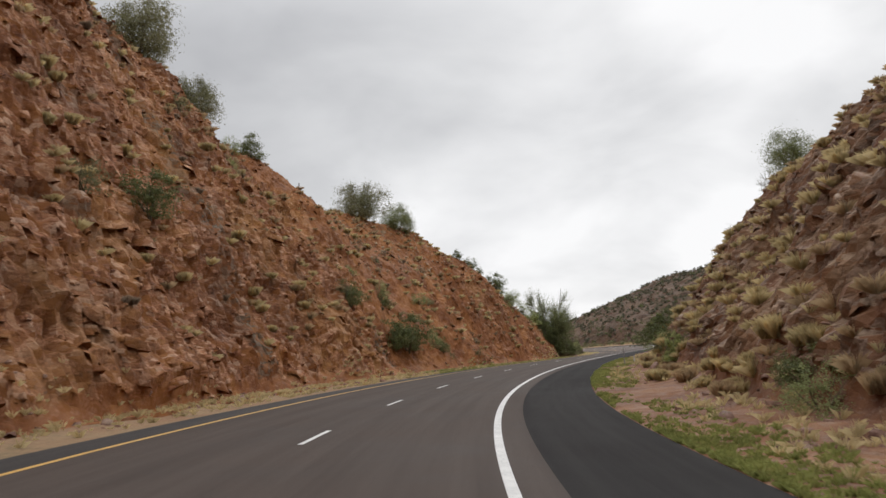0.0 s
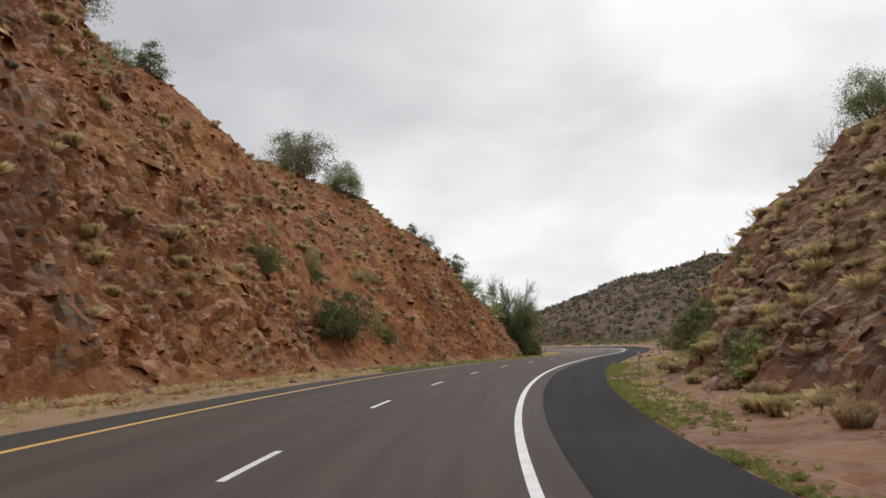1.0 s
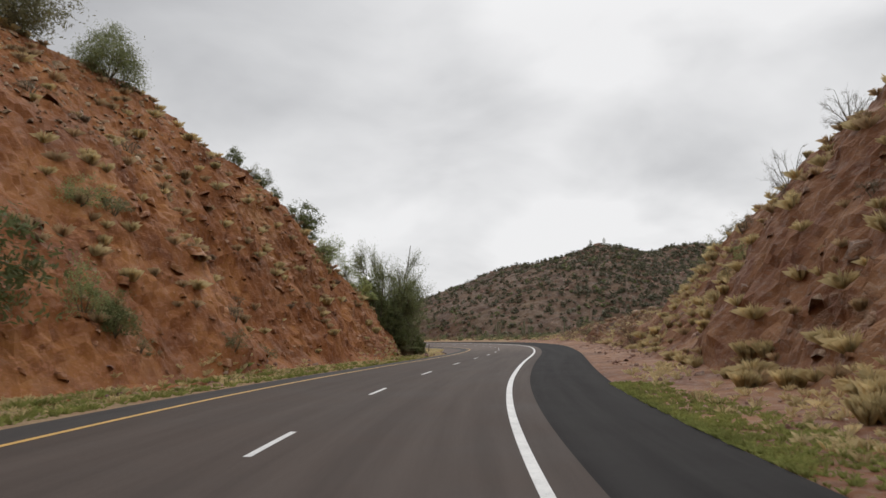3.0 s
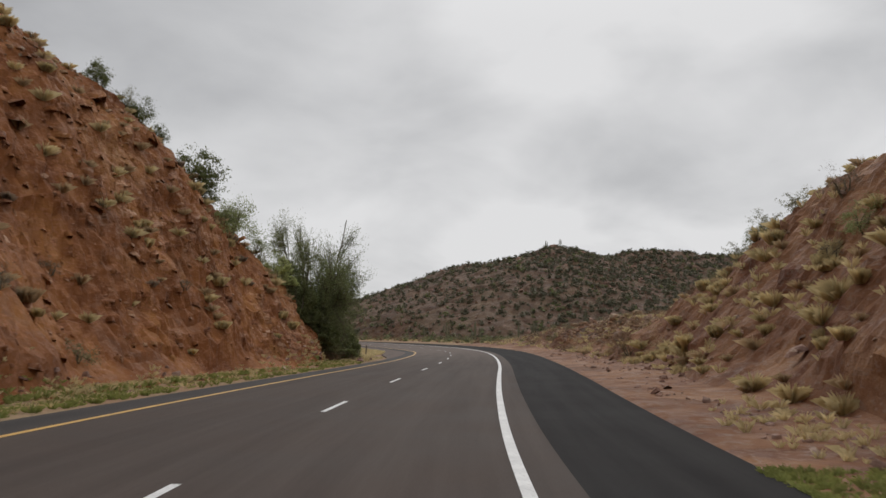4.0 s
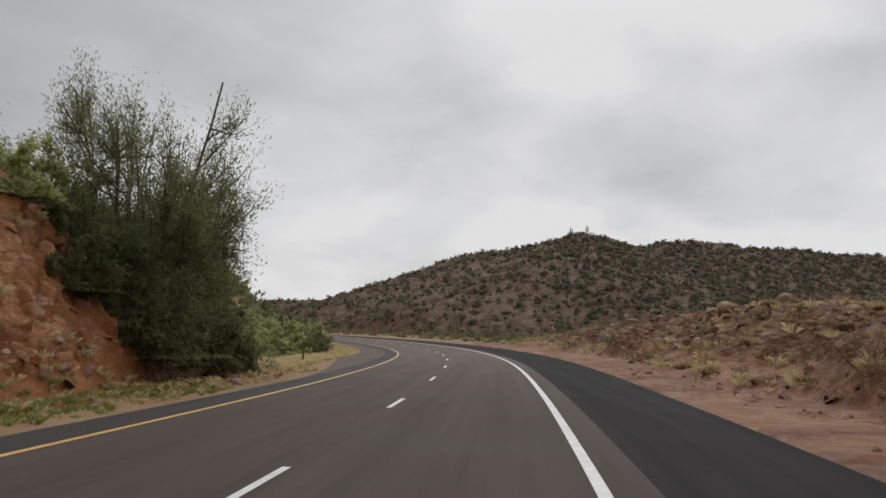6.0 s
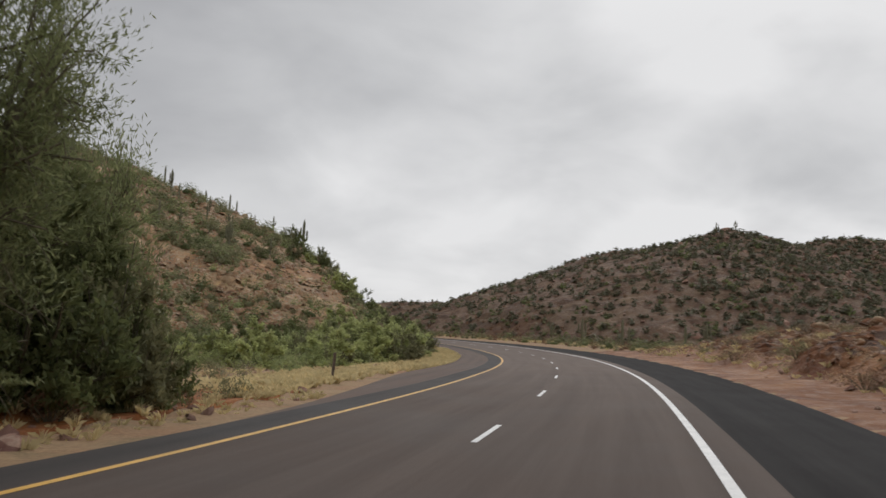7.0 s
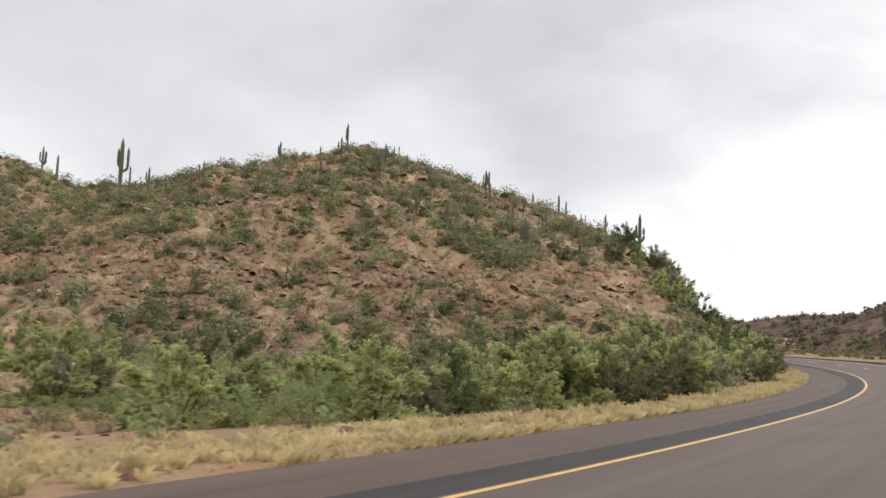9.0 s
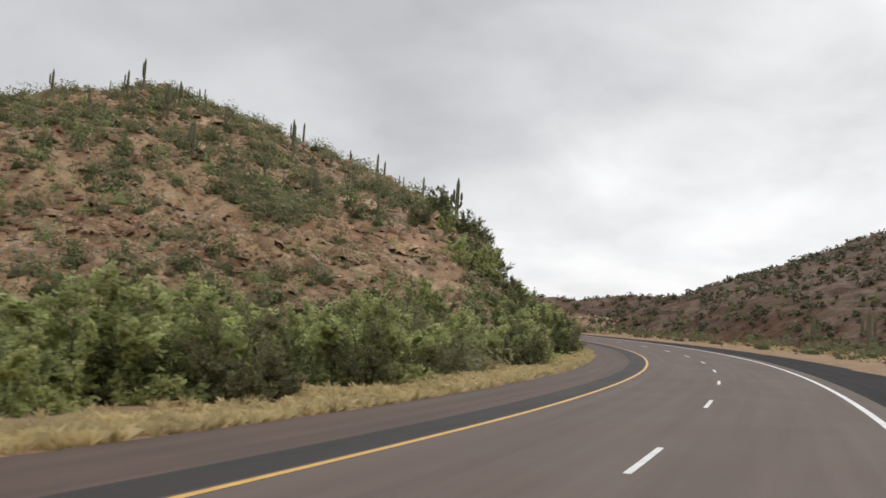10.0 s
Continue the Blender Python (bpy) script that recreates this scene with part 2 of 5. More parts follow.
M_ROCK_L = rock_material("red_rock", [(0.10, 0.043, 0.024), (0.23, 0.093, 0.046), (0.40, 0.178, 0.090), (0.58, 0.33, 0.195)], (0.36, 0.130, 0.040), (0.19, 0.152, 0.102), pale=(0.60, 0.38, 0.25))
M_ROCK_R = rock_material("brown_rock", [(0.085, 0.052, 0.038), (0.17, 0.105, 0.074), (0.29, 0.19, 0.135), (0.44, 0.33, 0.245)], (0.31, 0.135, 0.066), (0.15, 0.10, 0.082), dip=30.0, pale=(0.52, 0.38, 0.26))
M_HILL = rock_material("stony_hillside", [(0.15, 0.105, 0.066), (0.24, 0.172, 0.112), (0.34, 0.255, 0.17), (0.48, 0.385, 0.27)], (0.45, 0.225, 0.11), (0.42, 0.30, 0.17), 0.8, 10.0, (0.52, 0.39, 0.235))
M_FARHILL = rock_material("far_hillside", [(0.066, 0.041, 0.027), (0.105, 0.066, 0.043), (0.143, 0.091, 0.06), (0.19, 0.128, 0.086)], (0.17, 0.085, 0.047), (0.12, 0.086, 0.057), 0.6, 10.0, (0.20, 0.14, 0.096))
M_GROUND = mottled("desert_dirt", (0.29, 0.158, 0.082), (0.32, 0.218, 0.118), 0.30, 0.95, 0.05, 9.0, (0.24, 0.165, 0.085))
M_LANE = asphalt("worn_asphalt", (0.070, 0.053, 0.0445), (0.094, 0.0725, 0.061), 0.8, 0.15, 0.7)
M_SHOULDER = asphalt("dark_asphalt", (0.026, 0.024, 0.0235), (0.038, 0.0355, 0.034), 0.88, 0.09)
M_SEAL = asphalt("faded_seal_coat", (0.040, 0.036, 0.034), (0.060, 0.051, 0.046), 0.75, 0.2)
M_OLDPAVE = asphalt("dusty_pavement", (0.095, 0.066, 0.053), (0.13, 0.09, 0.07), 0.75)
M_WHITE = paint("white_road_paint", (0.78, 0.77, 0.74))
M_YELLOW = paint("yellow_road_paint", (0.72, 0.42, 0.10))

# ---------------------------------------------------------------- plan of the road and the land
CTRL = [(4.71, -59.47), (2.07, -47.73), (-0.04, -35.9), (-1.63, -24.0), (-2.69, -12.05), (-3.21, -0.06), (-3.12, 11.94), (-2.36, 23.91), (-0.9, 35.82), (1.2, 47.63), (3.84, 59.34), (6.99, 70.92), (10.65, 82.35), (14.74, 93.63), (19.03, 104.83), (23.38, 116.02), (27.6, 127.25), (31.64, 138.55), (35.43, 149.93), (38.85, 161.44), (41.86, 173.05), (44.47, 184.76), (46.65, 196.56), (48.35, 208.44), (49.54, 220.38), (50.14, 232.36), (50.05, 244.36), (49.16, 256.33), (47.38, 268.19), (44.72, 279.89), (41.2, 291.36), (36.83, 302.53), (31.64, 313.35), (25.67, 323.75), (18.94, 333.68), (11.49, 343.09)]


def catmull(points, step=0.5):
    p = np.array(points, float)
    p = np.vstack([2 * p[0] - p[1], p, 2 * p[-1] - p[-2]])
    u = np.linspace(0, 1, 60, endpoint=False)[:, None]
    out = []
    for i in range(1, len(p) - 2):
        a, b, c, d = p[i - 1:i + 3]
        out.append(0.5 * (2 * b + (c - a) * u + (2 * a - 5 * b + 4 * c - d) * u**2 + (3 * b - a - 3 * c + d) * u**3))
    q = np.vstack(out + [p[-2][None]])
    for _ in range(40):
        q[1:-1] = 0.5 * q[1:-1] + 0.25 * (q[:-2] + q[2:])
    s = np.r_[0, np.cumsum(np.hypot(*np.diff(q, axis=0).T))]
    n = int(s[-1] / step)
    t = np.linspace(0, s[-1], n + 1)
    return np.c_[np.interp(t, s, q[:, 0]), np.interp(t, s, q[:, 1])], t


LINE, ARC = catmull(CTRL)
TAN = np.gradient(LINE, axis=0)
TAN /= np.hypot(*TAN.T)[:, None]
S0 = float(np.interp(0.0, LINE[:, 1], ARC))  # arc length where y = 0


def at_s(s):
    """Point and right-hand normal on the lane line, s metres on from y = 0."""
    a = np.asarray(s, float) + S0
    x, y = np.interp(a, ARC, LINE[:, 0]), np.interp(a, ARC, LINE[:, 1])
    tx, ty = np.interp(a, ARC, TAN[:, 0]), np.interp(a, ARC, TAN[:, 1])
    return x, y, ty, -tx


def to_xy(s, d):
    x, y, nx, ny = at_s(s)
    return x + d * nx, y + d * ny


def to_sd(x, y):
    x, y = np.asarray(x, float), np.asarray(y, float)
    s, d = np.empty(x.size), np.empty(x.size)
    fx, fy = x.ravel(), y.ravel()
    L2, T2, A2 = LINE[::4], TAN[::4], ARC[::4]
    for i in range(0, x.size, 4000):
        dx, dy = fx[i:i + 4000, None] - L2[:, 0], fy[i:i + 4000, None] - L2[:, 1]
        k = np.argmin(dx * dx + dy * dy, axis=1)
        r = np.arange(len(k))
        ax, ay = dx[r, k], dy[r, k]
        s[i:i + 4000] = A2[k] - S0 + ax * T2[k, 0] + ay * T2[k, 1]
        perp = ax * T2[k, 1] - ay * T2[k, 0]
        d[i:i + 4000] = np.where(perp < 0, -1, 1) * np.maximum(np.hypot(ax, ay), np.abs(perp))
    return s.reshape(x.shape), d.reshape(x.shape)


def road_z(s):
    return np.interp(s, [-14, 16, 46, 76, 106, 136, 166, 196, 226, 256, 286, 316, 346], [-1.0, -0.85, -0.81, -0.75, -0.73, -0.79, -0.76, -0.86, -0.92, -0.84, -0.69, -0.57, -0.46])


def bank(s):
    return np.interp(s, [-14, 16, 46, 76, 106, 136, 166, 196, 226, 256, 286, 316, 346], [-0.084, -0.073, -0.058, -0.031, 0.004, 0.017, 0.033, 0.056, 0.063, 0.056, 0.044, 0.028, 0.012])


def smooth(e0, e1, x):
    k = np.clip((x - e0) / (e1 - e0), 0, 1)
    return k * k * (3 - 2 * k)


# --- vector noise
def _hash(ix, iy, iz, k=0):
    h = (ix * 374761393 + iy * 668265263 + iz * 2147483647 + k * 1274126177) & 0xFFFFFFFF
    h = ((h ^ (h >> 13)) * 1274126177) & 0xFFFFFFFF
    return ((h ^ (h >> 16)) & 0xFFFFFF) / float(0xFFFFFF)


def vnoise(x, y, z):
    ix, iy, iz = (np.floor(v).astype(np.int64) for v in (x, y, z))
    fx, fy, fz = x - ix, y - iy, z - iz
    fx, fy, fz = (f * f * (3 - 2 * f) for f in (fx, fy, fz))
    out = 0
    for a in (0, 1):
        for b in (0, 1):
            for c in (0, 1):
                out = out + _hash(ix + a, iy + b, iz + c) * (fx if a else 1 - fx) * (fy if b else 1 - fy) * (fz if c else 1 - fz)
    return out - 0.5


def fbm(x, y, z, octaves=4):
    out, amp = 0, 1.0
    for o in range(octaves):
        out = out + amp * vnoise(x + 17.3 * o, y - 9.1 * o, z + 4.7 * o)
        x, y, z, amp = x * 2.03, y * 2.03, z * 2.03, amp * 0.5
    return out


def blocks(x, y, z):
    """Fractured blocks: each cell of a Worley pattern stands at its own height with its own tilt."""
    ix, iy, iz = (np.floor(v).astype(np.int64) for v in (x, y, z))
    best, out = np.full(x.shape, 9e9), np.zeros(x.shape)
    for a in (-1, 0, 1):
        for b in (-1, 0, 1):
            for c in (-1, 0, 1):
                jx, jy, jz = ix + a, iy + b, iz + c
                px, py, pz = x - jx - _hash(jx, jy, jz, 1), y - jy - _hash(jx, jy, jz, 2), z - jz - _hash(jx, jy, jz, 3)
                r = px * px + py * py + pz * pz
                h = (_hash(jx, jy, jz, 4) - 0.5) + 0.7 * ((_hash(jx, jy, jz, 5) - 0.5) * px + (_hash(jx, jy, jz, 6) - 0.5) * py + (_hash(jx, jy, jz, 7) - 0.3) * pz)
                near = r < best
                best = np.where(near, r, best)
                out = np.where(near, h, out)
    return out


def base_z(s, d):
    """The verge: level with the road's edge, sinking a little away from it."""
    dd = np.clip(d, -9, 10)
    side = np.where(d > 0, np.clip((d - 8) * 0.05, 0, 0.5), np.clip((d + 7) * 0.06, -0.7, 0))
    return road_z(s) + bank(s) * dd + side


RIDGE_L_S = [25.0, 40.0, 50.0, 60.0, 68.0, 75.0, 82.0, 90.0, 98.0, 106.0, 114.0, 122.0, 130.0, 137.0, 143.0, 148.0]
RIDGE_L_Z = [38.6, 35.5, 32.1, 28.0, 23.5, 22.8, 20.6, 20.7, 20.3, 19.9, 16.4, 12.8, 8.6, 4.0, 0.0, 0.0]
RIDGE_L_D = [-29.1, -27.9, -26.9, -26.4, -26.4, -24.2, -25.4, -25.1, -23.6, -21.0, -18.5, -15.9, -13.8, -12.2, -10.5, -8.8]
RIDGE_R_S = [5.0, 25.0, 40.0, 55.0, 70.0, 85.0, 100.0, 112.0, 124.0, 136.0, 150.0, 170.0, 200.0, 230.0]
RIDGE_R_Z = [19.5, 17.7, 16.0, 14.5, 13.5, 11.9, 9.2, 6.6, 4.9, 2.9, 3.1, 2.8, 2.0, 2.5]
RIDGE_R_D = [26.8, 26.5, 26.0, 25.1, 23.4, 21.4, 18.9, 17.3, 16.7, 16.7, 17.1, 17.9, 19.0, 20.1]


def cut_left(s, d):
    """Height above the verge of the left-hand rock cut."""
    top = np.interp(s, RIDGE_L_S, RIDGE_L_Z)
    dr = -np.interp(s, RIDGE_L_S, RIDGE_L_D)
    foot = 8.6 + 0.5 * np.sin(s * 0.19) + 0.3 * np.sin(s * 0.53)
    u = (-d - foot) / np.maximum(dr - foot, 0.8)
    face = np.where(u < 0, 0, np.where(u < 1, u * (0.9 + 0.12 * np.sin(u * 3.14)) / 0.9, 1 + 0.05 * np.tanh((u - 1) * 2)))
    return np.where(u > 0, top * np.clip(face, 0, 1.3), 0) * smooth(150, 52, -d)


def cut_right(s, d):
    top = np.interp(s, RIDGE_R_S, RIDGE_R_Z)
    dr = np.interp(s, RIDGE_R_S, RIDGE_R_D)
    foot = 12.2 + 0.6 * np.sin(s * 0.16 + 1) + 0.3 * np.sin(s * 0.47)
    u = (d - foot) / np.maximum(dr - foot, 0.8)
    face = np.where(u < 0, 0, np.where(u < 1, u * (0.9 + 0.05 * np.sin(u * 3.14)) / 0.9, 1 + 0.02 * np.tanh((u - 1) * 2)))
    return np.where(u > 0, top * np.clip(face, 0, 1.3), 0) * smooth(130, 52, d) * smooth(228, 205, s)


CREST_SAGUARO = [(-190, 262, 44.7), (-140.0, 268.1, 40.2), (-110.0, 274.5, 34.5), (-95.0, 281.2, 29.1), (-80.0, 287.5, 29.2), (-66.0, 296.6, 33.6), (-54.0, 304.8, 38.5), (-46.0, 311.5, 40.9), (-38.0, 316.5, 39.1), (-30.0, 316.1, 36.2), (-20.0, 316.2, 32.6), (-10.0, 318.0, 27.8), (0.0, 316.0, 23.3), (10.0, 307.9, 17.8), (18.0, 301.8, 15.9), (26.0, 300.5, 12.0), (33.0, 296.0, 9.0), (38.0, 289.0, 5.0)]
CREST_FAR = [(20.0, 453.1, 9.7), (50.0, 443.3, 11.3), (70.0, 433.0, 13.0), (85.0, 420.6, 17.3), (100.0, 401.8, 23.8), (115.0, 375.8, 29.6), (126.0, 352.3, 30.6), (136.0, 345.9, 34.0), (148.0, 355.7, 35.3), (165.0, 367.2, 34.1), (190.0, 363.3, 37.2), (230.0, 355.6, 36.2), (280.0, 345.5, 35.0), (330, 330, 33.6)]


def hill(x, y, crest, slope, foot):
    """A ridge that falls off evenly on both sides of its crest line."""
    out = np.full(np.shape(x), foot, float)
    for (ax, ay, az), (bx, by, bz) in zip(crest, crest[1:]):
        ux, uy = bx - ax, by - ay
        k = np.clip(((x - ax) * ux + (y - ay) * uy) / (ux * ux + uy * uy), 0, 1)
        r = np.hypot(x - ax - k * ux, y - ay - k * uy)
        out = np.maximum(out, az + k * (bz - az) - slope * (np.sqrt(r * r + 9) - 3))
    return out


# ---------------------------------------------------------------- mesh helpers
def mesh_object(name, verts, faces, mat, attrs=(), uv=None, smooth_shade=False):
    me = bpy.data.meshes.new(name)
    me.from_pydata(verts.tolist() if hasattr(verts, "tolist") else verts, [], faces.tolist() if hasattr(faces, "tolist") else faces)
    me.materials.append(mat)
    for key, values in attrs:
        a = me.attributes.new(key, "FLOAT", "POINT")
        a.data.foreach_set("value", np.asarray(values, np.float32).ravel())
    if uv is not None:
        layer = me.uv_layers.new(name="UVMap")
        idx = np.empty(len(me.loops), np.int64)
        me.loops.foreach_get("vertex_index", idx)
        layer.data.foreach_set("uv", np.asarray(uv, np.float32)[idx].ravel())
    if smooth_shade:
        me.polygons.foreach_set("use_smooth", np.ones(len(me.polygons), bool))
    me.update()
    return new(name, me)


def grid_faces(nr, nc):
    i = np.arange(nr * nc).reshape(nr, nc)
    return np.stack([i[:-1, :-1], i[:-1, 1:], i[1:, 1:], i[1:, :-1]], -1).reshape(-1, 4)


def part(name, bm, mat, parent, label=""):
    """Links a bmesh as one mesh object under a thing or a part."""
    me = bpy.data.meshes.new(name)
    bm.to_mesh(me)
    bm.free()
    me.materials.append(mat)
    ob = new(name, me)
    ob.parent = parent
    if label:
        ob["label"] = label
    return ob


# ---------------------------------------------------------------- road
def strip(name, mat, s0, s1, d0, d1, lift, step=1.0, depth=0.0, cols=2, parent=None, edge=None, taper=None):
    """A ribbon along the road between two offsets, laid on the banked surface, with its edges turned down."""
    s = np.arange(s0, s1 + 1e-6, step)
    ds = np.linspace(d0, d1, cols)
    drop = np.zeros(cols)
    if depth:
        ds, drop = np.r_[d0, ds, d1], np.r_[-depth, drop, -depth]
    S, Dm = np.meshgrid(s, ds, indexing="ij")
    if taper is not None:
        Dm = d1 + (Dm - d1) * taper(S)
    if edge is not None:
        Dm = d0 + (Dm - d0) * (edge(S) - d0) / (d1 - d0)
    x, y = to_xy(S, Dm)
    z = road_z(S) + bank(S) * Dm + lift + drop[None, :]
    ob = mesh_object(name, np.stack([x, y, z], -1).reshape(-1, 3), grid_faces(len(s), len(ds))[:, ::-1], mat, uv=np.stack([Dm, S], -1).reshape(-1, 2))
    if parent:
        ob.parent = parent
    return ob


road = tagged(strip("road", M_LANE, -45, 345, -4.02, 4.72, 0.0, cols=9, depth=0.15), "two-lane highway of worn brown-grey damp asphalt", "road", kind="structure")
def shoulder_edge(s):
    """The outer edge of the right-hand shoulder."""
    return np.interp(s, [0, 60, 100, 140, 170], [7.5, 7.5, 7.8, 8.1, 8.4])


shoulder_r = tagged(strip("road_shoulder", M_SHOULDER, -45, 345, 4.72, 8.1, -0.012, cols=5, depth=0.15, edge=shoulder_edge), "wide shoulder of smooth dark asphalt beside the highway", "shoulder", kind="structure")
shoulder_l = tagged(strip("road_shoulder", M_SEAL, -45, 345, -5.1, -4.02, -0.012, cols=3, depth=0.15), "narrow strip of faded dark asphalt along the yellow line", "shoulder", kind="structure")
gravel_l = tagged(strip("gravel_edge", M_OLDPAVE, 136, 345, -7.8, -5.1, -0.03, cols=3, depth=0.2, taper=lambda s: smooth(136, 170, s)), "dusty brown gravel apron beside the road", "gravel", kind="structure")



strip("edge_line", M_WHITE, -45, 345, 3.93, 4.11, 0.005, parent=road)
strip("yellow_line", M_YELLOW, -45, 345, -3.94, -3.80, 0.005, parent=road)
s = 17.10 - 4 * 12.19
for k in range(32):
    strip("lane_dash", M_WHITE, s, s + 3.05, -0.06, 0.06, 0.005, step=0.61, parent=road)
    s += 12.19

# ---------------------------------------------------------------- land
def graded(lo, hi, fine, far, grow=1.25):
    v = list(np.arange(lo, hi + 1e-6, fine))
    step = fine
    while v[-1] < far:
        step *= grow
        v.append(v[-1] + step)
    step = fine
    while v[0] > -far:
        step *= grow
        v.insert(0, v[0] - step)
    return np.array(v)


def ground_height(x, y):
    s, d = to_sd(x, y)
    z = base_z(s, d) + 0.18 * fbm(x * 0.25, y * 0.25, 0 * x, 3) * smooth(8, 13, np.abs(d))
    z = np.where((d < 8.3) & (d > np.where(s > 150, -8.0, -7.2)) & (s > -44) & (s < 344), road_z(s) + bank(s) * d - 0.14, z)
    under_l = smooth(7.6, 9.5, -d) * smooth(-30, -24, s) * smooth(154, 148, s) * smooth(46, 42, -d)
    under_r = smooth(8.6, 10.0, d) * smooth(-30, -24, s) * smooth(226, 218, s) * smooth(46, 42, d)
    z = z - 0.9 * under_l - 0.9 * under_r
    away = smooth(60, 400, np.abs(d))
    return z * (1 - 0.3 * away) + away * 2.0 * fbm(x * 0.01, y * 0.01, 0 * x, 3)


gx, gy = graded(-60, 120, 1.0, 2600), graded(-50, 330, 1.0, 2600)
X, Y = np.meshgrid(gx, gy, indexing="ij")
ground = mesh_object("ground", np.stack([X, Y, ground_height(X, Y)], -1).reshape(-1, 3), grid_faces(len(gx), len(gy))[:, ::-1], M_GROUND, smooth_shade=True)
ground.data.flip_normals() if ground.data.polygons[0].normal.z < 0 else None
tagged(ground, "reddish desert ground with gravel and scattered dry grass", "ground", kind="structure")


def rock_cut(name, mat, sign, s0, s1, height, label, ds, dcols):
    s = np.arange(s0, s1, ds)
    d = dcols
    S, Dm = np.meshgrid(s, d, indexing="ij")
    A = sign * Dm
    h = height(S, A)
    z0 = base_z(S, A)
    x, y = to_xy(S, A)
    _, _, nx, ny = at_s(S)
    z = z0 + h
    # rough rock stands out towards the road; loose soil is smoother
    hn = h / np.maximum(h.max(axis=1, keepdims=True), 1e-3)
    face = smooth(0.0, 1.2, h)
    soil = np.clip(0.12 + (smooth(58, 82, S) * 0.78 * (1 - 0.5 * smooth(92, 112, S)) if sign < 0 else smooth(40, 85, S) * 0.6) + 0.35 * smooth(0.7, 1.0, hn) + 0.62 * fbm(S * 0.09, z * 0.16, 0 * S + 3.1, 3) + 0.9 * (1 - smooth(0, 1.3, h)), 0, 1)
    vein = np.clip(0.45 * smooth(3.0, 0.5, np.abs(S - 43 - z * 0.25 + 2 * fbm(S * 0.3, z * 0.3, 0 * S, 2))) + 0.18 + 0.7 * fbm(S * 0.16 + 9, z * 0.25, 0 * S + 1.7, 3), 0, 1)
    if sign < 0:
        # a bare outcrop of grey rock low on the face
        crop = smooth(3.2, 1.2, np.abs(S - 69.5)) * smooth(5.5, 3.0, h)
        soil, vein = soil * (1 - crop), np.maximum(vein, 0.75 * crop)
    else:
        soil = np.clip(soil + 0.3 * smooth(80, 95, S), 0, 1) * (1 - 0.75 * smooth(126, 142, S) * smooth(0.4, 1.4, h))
        vein = np.clip(vein + 0.45 * smooth(126, 142, S) * smooth(0.3, 1.2, h), 0, 1)
    rug = (1 - 0.75 * soil) * face
    dip = 0.45
    b1 = blocks((S + dip * z) * 0.38, (z - dip * S) * 0.55, A * 0.4)
    b2 = blocks((S + dip * z) * 1.0 + 31, (z - dip * S) * 1.5, A * 0.9)
    b3 = blocks((S + dip * z) * 2.2 + 11, (z - dip * S) * 3.0, A * 2.0)
    b4 = blocks((S + dip * z) * 3.6 + 5, (z - dip * S) * 5.2, A * 3.2)
    slab = np.abs(fbm((S + dip * z) * 0.22, (z - dip * S) * 0.9, A * 0.2, 3))
    out = 1.7 * fbm(S * 0.10, z * 0.12, 0 * S + 5, 3) * face + rug * (0.55 * b1 + 0.28 * b2 + 0.20 * b3 + 0.12 * b4 - (0.7 if sign < 0 else 0.35) * slab) + face * (0.35 * fbm(S * 0.9, z * 0.9, A, 3) + 0.10 * b3)
    x = x - sign * nx * out * 0.8
    y = y - sign * ny * out * 0.8
    z = z + 0.45 * out + 0.25 * (1 - face) * fbm(S * 0.4, A * 0.4, 0 * S, 3) * smooth(d[0] + 0.8, d[0] + 3.0, Dm)
    if sign > 0:
        z = z - 0.07 * smooth(shoulder_edge(S) + 0.2, shoulder_edge(S) - 0.05, Dm)
    z[:, 0] -= 0.5
    z[:, -1] -= 3.0
    z[0, :] -= 2.0
    z[-1, :] -= 2.0
    f = grid_faces(len(s), len(d))
    f = f if sign < 0 else f[:, ::-1]
    ob = mesh_object(name, np.stack([x, y, z], -1).reshape(-1, 3), f, mat, attrs=(("soil", soil), ("vein", vein)))
    tagged(ob, label, "rock face", kind="structure")
    return s, d, np.stack([x, y, z], -1), soil


DL = np.r_[np.arange(7.3, 31.5, 0.22), np.arange(31.6, 46, 1.2), np.arange(48, 156, 6.0)]
DR = np.r_[np.arange(7.3, 28, 0.24), np.arange(28.2, 46, 1.2), np.arange(48, 134, 6.0)]
CUT_L = rock_cut("rock_cut_left", M_ROCK_L, -1, -28, 150, cut_left, "steep road cut of fractured red-brown rock with orange soil", 0.22, DL)
CUT_R = rock_cut("rock_cut_right", M_ROCK_R, 1, -28, 225, cut_right, "steep road cut of dark brown rock sloping down to a grassy verge", 0.3, DR)


